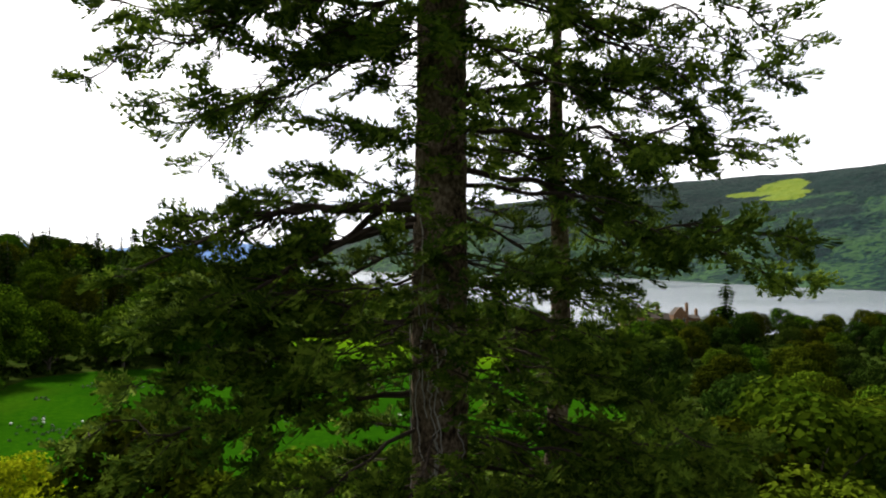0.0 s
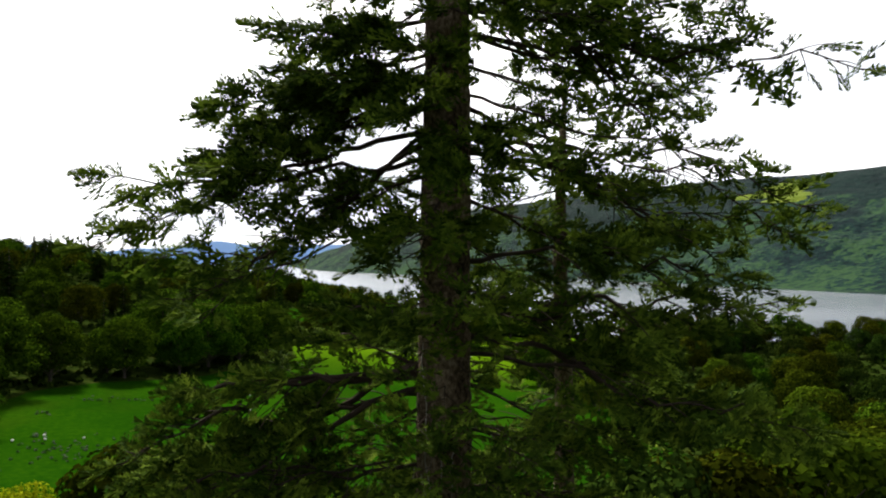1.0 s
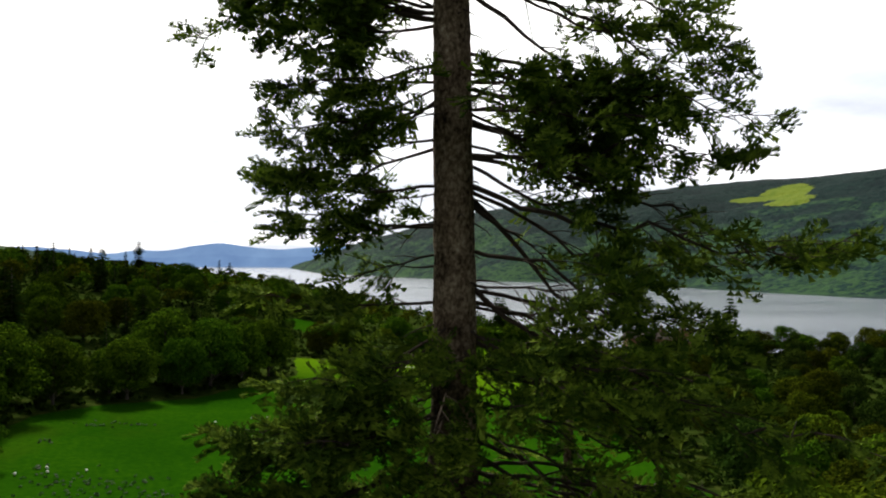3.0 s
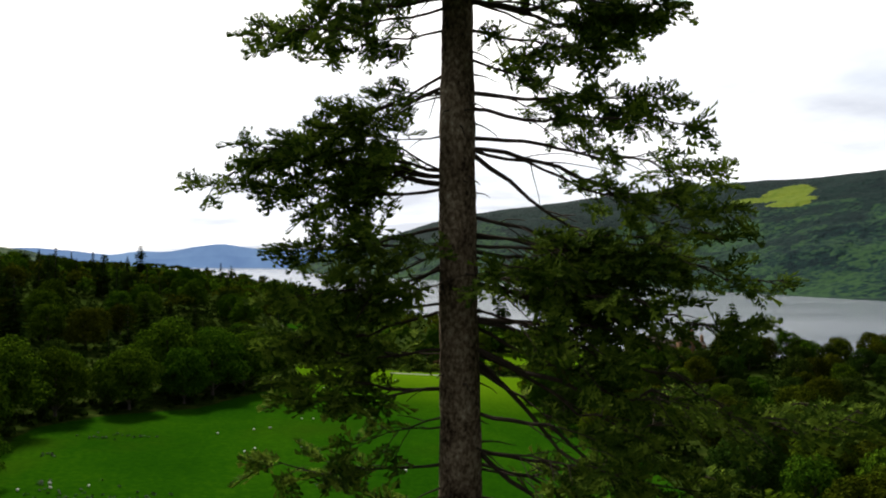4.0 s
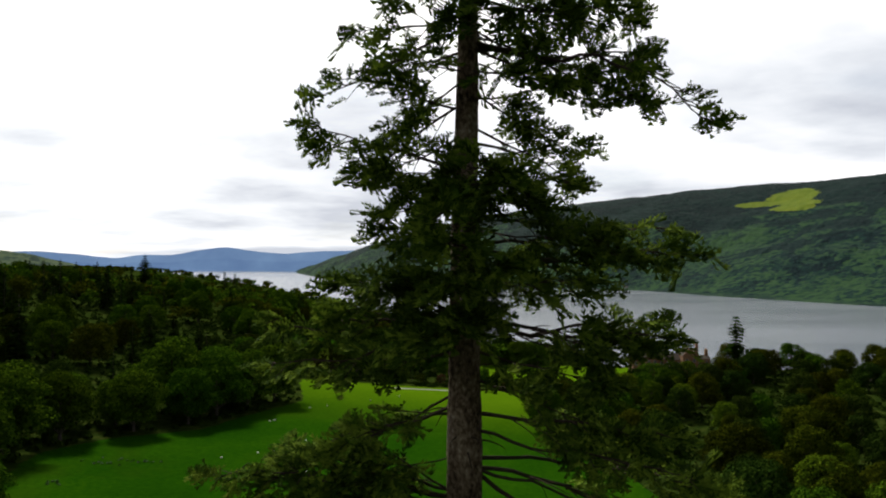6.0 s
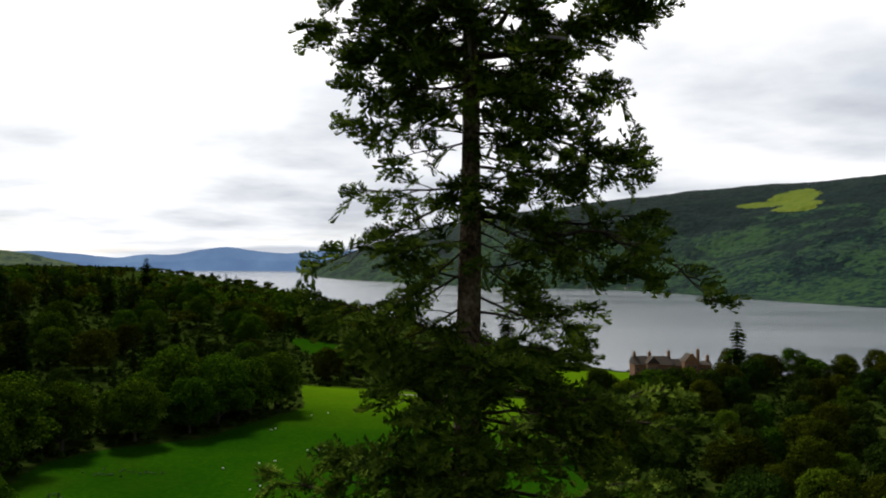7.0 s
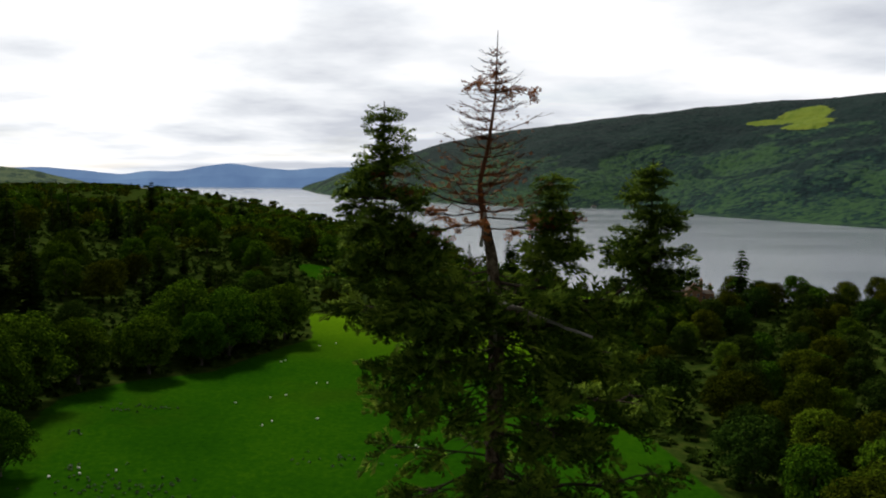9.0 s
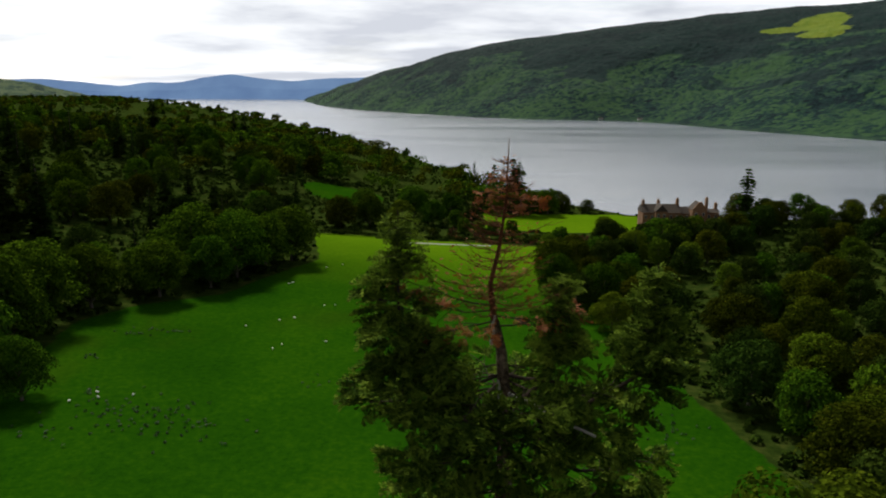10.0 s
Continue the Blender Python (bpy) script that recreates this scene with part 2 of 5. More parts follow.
class Pile:
    """Collects vertices and triangles."""

    def __init__(self):
        self.v, self.f, self.n = [], [], 0

    def add(self, v, f):
        self.v.append(np.asarray(v, float))
        self.f.append(np.asarray(f, int) + self.n)
        self.n += len(v)

    def tube(self, points, radii, sides=6, uneven=0.0, rng=None):
        points, radii = np.asarray(points, float), np.asarray(radii, float)
        along = np.gradient(points, axis=0)
        along /= np.linalg.norm(along, axis=1, keepdims=True) + 1e-9
        side = np.cross(along, (0.31, 0.17, 0.93) if abs(along[0, 2]) < 0.8 else (1.0, 0.1, 0.0))
        side /= np.linalg.norm(side, axis=1, keepdims=True) + 1e-9
        other = np.cross(along, side)
        a = np.linspace(0, 2 * np.pi, sides, endpoint=False)
        r = radii[:, None] * np.ones(sides)
        if uneven:
            r = r * (1 + uneven * rng.uniform(-1, 1, r.shape))
        v = points[:, None] + r[..., None] * (np.cos(a)[None, :, None] * side[:, None] + np.sin(a)[None, :, None] * other[:, None])
        k, m = len(points), sides
        i, j = np.meshgrid(np.arange(k - 1), np.arange(m), indexing="ij")
        p, q = i * m + j, i * m + (j + 1) % m
        f = np.concatenate([np.stack([p, q, q + m], -1).reshape(-1, 3), np.stack([p, q + m, p + m], -1).reshape(-1, 3)])
        self.add(v.reshape(-1, 3), f)

    def mesh(self, name, material, smooth=False):
        if not self.v:
            return None
        return mesh_of(name, np.concatenate(self.v), np.concatenate(self.f), material, smooth)


def smooth_step(a, b, x):
    t = np.clip((x - a) / (b - a), 0, 1)
    return t * t * (3 - 2 * t)


# ---- the lie of the land ----
LAKE = -33.0


def meadow_height(x, y):
    return -18.9 - 0.055 * (x + 78) - 0.022 * (y - 150)


def shore_side(x, y):
    """Metres out into the loch (negative on land)."""
    bank = np.interp(y, [430, 520, 815, 1449, 2739, 3300], [112, 40, -46, -334, -1360, -1500])
    return np.minimum(y - (432 + 0.10 * np.maximum(x - 100, 0) + 12 * np.sin(x / 45)), x - bank)


def field_left(y):
    return np.interp(y, [60, 132, 154, 184, 203, 221, 240, 276, 314, 330], [-98, -92, -97, -101, -92, -73, -68, -54, -63, -66])


def field_right(y):
    return np.interp(y, [60, 114, 132, 163, 215, 260, 300, 350], [58, 58, 57, 52, 47, 46, 52, 64])


def ground_height(x, y):
    x, y = np.asarray(x, float), np.asarray(y, float)
    z = np.maximum(meadow_height(x, np.clip(y, -200, 900)), -30.5)
    z = np.where(x < -330, np.minimum(z, 2), z)
    out = smooth_step(10, 110, field_left(y) - x) + smooth_step(330, 480, y) * smooth_step(-30, -120, x)
    z = z + np.clip(out, 0, 1) * 27 * np.exp(-((x + 330) / 230) ** 2 - ((y - 520) / 300) ** 2)
    z = z + 6 * smooth_step(40, -250, y)
    z = z + 0.35 * np.sin(x / 23 + 1) * np.cos(y / 31)
    return z + (LAKE - 5 - z) * smooth_step(-14, 10, shore_side(x, y))


def grid_mesh(name, xs, ys, height, material):
    X, Y = np.meshgrid(xs, ys)
    V = np.stack([X, Y, height(X, Y)], -1).reshape(-1, 3)
    w = len(xs)
    i, j = np.meshgrid(np.arange(len(ys) - 1), np.arange(w - 1), indexing="ij")
    p = (i * w + j).ravel()
    return mesh_of(name, V, np.stack([p, p + 1, p + w + 1, p + w], -1), material, True)


def woods_and_meadow():
    """Ground material: meadow inside the field's bounds, a dark green floor under the woods, by attribute."""
    m = bpy.data.materials.new("ground_cover")
    m.use_nodes = True
    N = Nodes(m.node_tree)
    at = N.add("ShaderNodeTexCoord").outputs["Object"]
    turf = N.add("ShaderNodeAttribute", attribute_name="meadow").outputs["Fac"]
    edge = N.math("ADD", turf, N.math("MULTIPLY", N.math("SUBTRACT", N.noise(at, 0.35, 4.0), 0.5), 0.5))
    mask = N.ramp(edge, [(0.42, (0, 0, 0)), (0.58, (1, 1, 1))])
    mottle = N.math("ADD", N.math("MULTIPLY", N.noise(at, 0.7, 8.0, 0.75), 0.65), N.math("MULTIPLY", N.noise(at, 0.035, 4.0, 0.6), 0.35))
    grass = N.ramp(mottle, [(0.30, GRASS_TONES[0]), (0.50, GRASS_TONES[1]), (0.70, GRASS_TONES[2])])
    worn = N.ramp(N.noise(at, 0.02, 5.0, 0.6, 0.4), [(0.55, (0, 0, 0)), (0.72, (1, 1, 1))])
    grass = N.mix(N.math("MULTIPLY", worn, 0.45), grass, GRASS_TONES[3])
    # sunlight on the far grass, mixed in as colour
    sunlit = N.add("ShaderNodeAttribute", attribute_name="sunlit_lawn").outputs["Fac"]
    grass = N.mix(N.math("MULTIPLY", sunlit, 0.8), grass, N.ramp(mottle, [(0.3, SUNLIT_LAWN_TONES[0]), (0.7, SUNLIT_LAWN_TONES[1])]))
    wood_floor = N.ramp(N.noise(at, 0.3, 6.0, 0.65), [(0.3, (0.008, 0.016, 0.003)), (0.5, (0.018, 0.032, 0.005)), (0.7, (0.04, 0.05, 0.01))])
    b = N.add("ShaderNodeBump", {"Strength": 0.6, "Distance": 0.12, "Height": N.noise(at, 1.6, 6.0, 0.7)})
    bsdf = N.add("ShaderNodeBsdfPrincipled", {"Base Color": N.mix(mask, wood_floor, grass), "Roughness": 1.0, "Specular IOR Level": 0.0,
                                              "Normal": b.outputs[0]})
    N.add("ShaderNodeOutputMaterial", {0: bsdf.outputs[0]})
    return m


def is_meadow(x, y):
    a = smooth_step(-2, 2, x - field_left(y)) * smooth_step(-2, 2, field_right(y) - x) * smooth_step(40, 60, y) * smooth_step(333, 331, y)
    sunlit_lawn = smooth_step(0, 3, x - 12) * smooth_step(372, 376, y) * smooth_step(432, 428, y) * smooth_step(-14, -20, shore_side(x, y)) * smooth_step(112, 108, x)
    clearing = smooth_step(1.0, 0.8, ((x + 72) / 26) ** 2 + ((y - 455) / 30) ** 2)
    return np.clip(a + sunlit_lawn + clearing, 0, 1)


xs = np.concatenate([np.arange(-2600, -300, 40.0), np.arange(-300, 320, 3.0), np.arange(320, 1500, 30.0)])
ys = np.concatenate([np.arange(-900, 40, 30.0), np.arange(40, 500, 3.0), np.arange(500, 1200, 14.0), np.arange(1200, 3400, 50.0)])
GROUND_COVER = woods_and_meadow()
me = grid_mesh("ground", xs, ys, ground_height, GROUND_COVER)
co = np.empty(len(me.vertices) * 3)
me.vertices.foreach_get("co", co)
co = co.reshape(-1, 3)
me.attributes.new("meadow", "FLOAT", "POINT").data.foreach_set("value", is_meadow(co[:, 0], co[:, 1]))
# weight of the painted sunlight, growing towards the meadow's far edge
me.attributes.new("sunlit_lawn", "FLOAT", "POINT").data.foreach_set("value", smooth_step(215, 335, co[:, 1] + 0.25 * co[:, 0]) * (1 - smooth_step(395, 410, co[:, 1]) * smooth_step(-20, -35, co[:, 0])))
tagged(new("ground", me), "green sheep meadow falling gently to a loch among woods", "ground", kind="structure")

me = mesh_of("water", [(-4000, -1500, LAKE), (4000, -1500, LAKE), (4000, 4860, LAKE), (-4000, 4860, LAKE)], [(0, 1, 2, 3)], WATER)
tagged(new("water", me), "grey rippled loch reflecting an overcast sky", "water", kind="structure")


# ---- hills beyond the loch ----
def spline(keys, u):
    """Smooth values between keys (u, value)."""
    k = np.array(keys, float)
    m = np.gradient(k[:, 1], k[:, 0])
    i = np.clip(np.searchsorted(k[:, 0], u) - 1, 0, len(k) - 2)
    h = k[i + 1, 0] - k[i, 0]
    t = np.clip((u - k[i, 0]) / h, 0, 1)
    return ((2 * t**3 - 3 * t**2 + 1) * k[i, 1] + (t**3 - 2 * t**2 + t) * h * m[i]
            + (-2 * t**3 + 3 * t**2) * k[i + 1, 1] + (t**3 - t**2) * h * m[i + 1])


def fractal(P, scale, octaves=4):
    return np.array([noise.fractal(Vector(p) * scale, 1.0, 2.0, octaves) for p in P])


PULL = 0.95
SHORE_X = [(0, 2600), (1, 900), (2, 655), (3, 535), (4, 420), (5, 128), (6, -203), (7, -520), (8, -900)]
SHORE_Y = [(0, 500), (1, 900), (2, 1159), (3, 1461), (4, 1792), (5, 1945), (6, 2388), (7, 2990), (8, 4300)]
RIDGE_X = [(0, 3600), (1, 2400), (2, 1900), (3, 1416), (4, 1147), (5, 560), (6, 100), (7, -330), (8, -860)]
RIDGE_Y = [(0, 1200), (1, 1900), (2, 2300), (3, 2600), (4, 2700), (5, 2860), (6, 3050), (7, 3450), (8, 4500)]
RIDGE_Z = [(0, 330), (1, 350), (2, 345), (3, 318), (4, 310), (5, 255), (6, 200), (7, 104), (8, -12)]


def hillside():
    u = np.linspace(0, 8, 420)
    v = np.linspace(0, 1, 90)
    U, Vv = np.meshgrid(u, v)
    sx, sy, rx, ry, rz = (spline(k, U) for k in (SHORE_X, SHORE_Y, RIDGE_X, RIDGE_Y, RIDGE_Z))
    sx, sy = sx * PULL, sy * PULL
    X, Y = sx + (rx - sx) * Vv, sy + (ry - sy) * Vv
    rise = np.where(Vv < 0.035, Vv / 0.035 * 0.012, 0.012 + 0.988 * (np.sin((np.clip(Vv, 0.035, 1) - 0.035) / 0.965 * np.pi / 2)) ** 1.05)
    Z = LAKE - 1 + (rz - LAKE + 1) * rise
    flat_xy = np.stack([X, Y, 0 * X], -1).reshape(-1, 3)
    lumps = fractal(flat_xy, 1 / 260.0, 4).reshape(X.shape) * 14 + fractal(flat_xy, 1 / 17.0, 2).reshape(X.shape) * 3.2
    Z = Z + lumps * np.clip(Vv * 6, 0, 1) * (1 - 0.75 * Vv ** 4)
    # the far side of the ridge falls away
    V3 = np.stack([X, Y, Z], -1)
    back = V3[-1:] + np.array([500, 700, -260.0])
    V3 = np.concatenate([V3, back])
    w, h = len(u), len(V3)
    i, j = np.meshgrid(np.arange(h - 1), np.arange(w - 1), indexing="ij")
    p = (i * w + j).ravel()
    me = mesh_of("hillside", V3.reshape(-1, 3), np.stack([p, p + w, p + w + 1, p + 1], -1), WOODED, False)
    tagged(new("hillside", me), "long dark green wooded hillside across the loch", "hill", kind="structure")
    return lambda a, b: V3[int(round(b * 89)), int(round(a / 8 * 419))]


on_hill = hillside()


def far_range(name, keys, y, label, material, depth=120, rough=16):
    xs = np.linspace(keys[0][0], keys[-1][0], 160)
    top = spline(keys, xs) + fractal(np.stack([xs, xs * 0, xs * 0 + y], -1), 1 / 240.0, 4) * rough
    V3, k = [], len(xs)
    for d, f in ((0, 0.0), (depth * 0.4, 0.55), (depth, 1.0), (depth * 1.6, 0.3)):
        V3.append(np.stack([xs, np.full(k, y + d), LAKE - 6 + (top - LAKE + 6) * f], -1))
    V3 = np.concatenate(V3)
    i, j = np.meshgrid(np.arange(3), np.arange(k - 1), indexing="ij")
    p = (i * k + j).ravel()
    tagged(new(name, mesh_of(name, V3, np.stack([p, p + 1, p + k + 1, p + k], -1), material)), label, "distant hills", kind="structure")


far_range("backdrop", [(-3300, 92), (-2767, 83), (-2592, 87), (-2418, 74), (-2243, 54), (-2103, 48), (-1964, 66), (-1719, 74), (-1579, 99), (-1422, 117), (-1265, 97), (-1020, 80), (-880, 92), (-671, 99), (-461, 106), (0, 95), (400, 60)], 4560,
          "hazy blue mountains at the head of the loch", FAR_HAZE, 120, 5)
far_range("hill_west", [(-3200, 150), (-2500, 110), (-1845, 72), (-1621, 30), (-1400, -14), (-1290, -36), (-1200, -39)], 2760,
          "low green pasture hill beside the loch", PASTURE, 260, 8)


# ---- the great fir and its companion ----
def spray_template(rng, length=0.5, pairs=6):
    """A fir spray pointing along +x: an axis and side twigs, each a ragged ribbon of needles folded along its middle."""
    pile = Pile()

    def twig(base, way, span, wide):
        way = way / np.linalg.norm(way)
        side = np.array([-way[1], way[0], 0.0])
        n = 3
        mid = [base + way * span * i / n + np.array([0, 0, -0.25 * (span * i / n) ** 2]) for i in range(n + 1)]
        v = list(mid)
        for s in (-1, 1):
            for i in range(n):
                grow = (0.75, 1.0, 0.7)[i] * wide * rng.uniform(0.7, 1.25)
                v.append(mid[i] + way * span * 0.40 + side * s * grow + np.array([0, 0, rng.uniform(0.0, 0.6) * grow]))
        f = []
        for k in range(2):
            for i in range(n):
                f.append((i, i + 1, n + 1 + k * n + i))
        pile.add(v, f)

    axis = np.array([1.0, 0.0, 0.0])
    twig(np.zeros(3), axis, length, 0.075)
    for i in range(pairs):
        u = 0.08 + 0.80 * i / (pairs - 1)
        for s in (-1, 1):
            a = s * radians(rng.uniform(38, 62))
            base = axis * length * (u + rng.uniform(-0.03, 0.03))
            twig(base, np.array([math.cos(a), math.sin(a), rng.uniform(-0.15, 0.25)]), length * (0.58 * (1 - u) + 0.16) * rng.uniform(0.65, 1.15), 0.070)
    return np.concatenate(pile.v), np.concatenate(pile.f)


rng = np.random.default_rng(5)
SPRAYS = [spray_template(rng, 0.38 + 0.035 * i, 4 + i % 2) for i in range(6)]


def place_spray(pile, rng, at, way, up, size):
    """Lays one spray with its axis along way and its flat side towards up."""
    v, f = SPRAYS[rng.integers(len(SPRAYS))]
    x = way / (np.linalg.norm(way) + 1e-9)
    y = np.cross(up, x)
    y /= np.linalg.norm(y) + 1e-9
    pile.add((v * size) @ np.stack([x, y, np.cross(x, y)]) + at, f)


def trunk_axis(z):
    """Centre of the great fir's stem at a height."""
    keys = [(-18, 0.0), (8, 0.14), (12, 0.13), (17, 0.15), (21, 0.15), (25, 0.07), (30, 0.05), (33, 0.10), (36, 0.10), (37.4, 0.0), (38.1, -0.16), (39.3, -0.10), (41.5, 0.05)]
    k = np.array(keys)
    return np.stack([np.interp(z, k[:, 0], k[:, 1]), 13.0 + 0 * np.asarray(z, float), np.asarray(z, float)], -1)


def trunk_radius(z):
    return np.interp(z, [-18, -14, 8, 12, 17, 21.5, 25.6, 27.5, 33, 36, 38, 39.5, 41.5], [1.05, 0.8, 0.50, 0.48, 0.42, 0.355, 0.325, 0.28, 0.19, 0.14, 0.085, 0.045, 0.008])


def fir_branch(tree, rng, z, az, length, drop=0.0, curl=0.15, bare=0.3, dense=1.0, thick=1.0, size=1.0, needles=None, axis=trunk_axis, stem=trunk_radius,
               label="", steady=1.0):
    """One limb of a fir with its side twigs and sprays. az: 0 to +x, 90 to +y. drop: how far the tip lies below the limb's foot."""
    a = radians(az)
    out = np.array([math.cos(a), math.sin(a), 0.0])
    across = np.array([-out[1], out[0], 0.0])
    foot = axis(z) + out * float(stem(z)) * 0.7
    n = max(6, int(length * 3.5))
    s = np.linspace(0, 1, n)
    wob = np.cumsum(rng.normal(0, 0.030 * length, n)) * s
    lift = -drop * s + curl * length * (s * s - s) + np.cumsum(rng.normal(0, 0.022 * length * steady, n)) * np.sin(s * np.pi * 0.8)
    pts = foot + out * (length * s)[:, None] + across * wob[:, None] + np.array([0, 0, 1.0]) * lift[:, None]
    r0 = thick * (0.011 + 0.0055 * length)
    wood, leaf = Pile(), Pile()
    wood.tube(pts, r0 * (1 - 0.88 * s) + 0.004, 6, 0.12, rng)
    twigs = int(length * 5.0)
    for i in range(twigs):
        u = bare * 0.6 + (1 - bare * 0.6) * (i + rng.uniform(0, 1)) / twigs
        k = min(n - 2, int(u * (n - 1)))
        base = pts[k] + (pts[k + 1] - pts[k]) * (u * (n - 1) - k)
        side = 1 if i % 2 else -1
        ang = radians(rng.uniform(35, 70)) * side
        way = out * math.cos(ang) + across * math.sin(ang) + np.array([0, 0, rng.uniform(-0.50, 0.30)])
        span = min(1.5, 0.25 + 0.34 * length * (1.02 - u)) * rng.uniform(0.55, 1.1)
        m = max(3, int(span * 5))
        q = np.linspace(0, 1, m)
        tw = base + way * (span * q)[:, None] + np.array([0, 0, -0.16]) * (span * q * q)[:, None] + np.cumsum(rng.normal(0, 0.012, (m, 3)), axis=0) * q[:, None]
        wood.tube(tw, 0.011 * (1 - 0.7 * q) * thick ** 0.5 + 0.002, 4)
        if (u < bare and rng.random() < 0.72) or rng.random() < 0.12:
            continue
        count = max(1, int(span * 6.0 * dense + rng.random()))
        for j in range(count):
            w = 0.30 + 0.70 * ((j + rng.uniform(0, 1)) / count) ** 0.7
            g = min(m - 2, int(w * (m - 1)))
            at = tw[g] + (tw[g + 1] - tw[g]) * (w * (m - 1) - g)
            b = rng.uniform(-0.95, 0.95)
            d = way / np.linalg.norm(way)
            fan = d * math.cos(b) + np.cross((0, 0, 1), d) * math.sin(b) + np.array([0, 0, rng.uniform(-0.75, 0.50)])
            up = np.array([rng.normal(0, 0.8), rng.normal(0, 0.8), 1.0])
            place_spray(leaf, rng, at, fan, up, size * rng.uniform(0.7, 1.3))
    for j in range(int(3 * dense) + 1):
        place_spray(leaf, rng, pts[-1] - out * 0.12 * j, out + across * rng.normal(0, 0.3) + np.array([0, 0, rng.uniform(-0.2, 0.25)]),
                    np.array([rng.normal(0, 0.6), rng.normal(0, 0.6), 1.0]), size)
    limb = child("branch", wood.mesh("branch", TWIG), tree, label)
    if leaf.v:
        child("needles", leaf.mesh("needles", needles or NEEDLES), limb)


def stem_mesh(rng, axis, stem, low, high, step, sides, material):
    z = np.arange(low, high + step, step)
    z = np.minimum(z, high)
    a = np.linspace(0, 2 * np.pi, sides, endpoint=False)
    c, r = axis(z), stem(z)
    swell = 1 + 0.05 * np.array([[noise.noise(Vector((math.cos(t) * 1.4, math.sin(t) * 1.4, h * 0.9))) for t in a] for h in z])
    swell += 0.035 * rng.uniform(-1, 1, swell.shape)
    V = c[:, None] + np.stack([np.cos(a) * r[:, None] * swell, np.sin(a) * r[:, None] * swell, 0 * swell], -1)
    k = len(z)
    i, j = np.meshgrid(np.arange(k - 1), np.arange(sides), indexing="ij")
    p, q = (i * sides + j).ravel(), (i * sides + (j + 1) % sides).ravel()
    return mesh_of("trunk", V.reshape(-1, 3), np.stack([p, q, q + sides, p + sides], -1), material, True)


def reach(z, az):
    """How far the crown spreads at a height, by side."""
    left = np.interp(z, [6, 10, 12, 13.2, 14, 16.5, 17.5, 18.5, 19.5, 20.5, 21.5, 23.5, 24.2, 25.5, 26.8, 28, 29, 30.5, 31.8, 33.2, 34.2, 35.2, 36.7, 38],
                     [4.5, 5.0, 5.2, 3.6, 3.0, 4.4, 5.2, 4.4, 3.2, 3.2, 3.1, 3.2, 2.8, 3.4, 1.6, 3.2, 2.2, 1.5, 2.3, 2.1, 2.5, 2.0, 2.3, 1.2])
    right = np.interp(z, [6, 10, 12, 15, 17, 19, 21, 22.5, 24, 25.2, 27, 28.2, 29.4, 30.6, 31.7, 33.2, 34.6, 36, 37, 38],
                      [5.0, 5.0, 6.2, 6.0, 5.0, 4.8, 5.2, 5.2, 4.8, 4.6, 3.0, 4.0, 4.2, 3.0, 3.2, 3.4, 3.8, 3.2, 3.4, 1.4])
    c = math.cos(radians(az))
    deep = 0.75 * min(left, right) + 0.6
    side = right if c > 0 else left
    return float(side * c * c + deep * (1 - c * c))


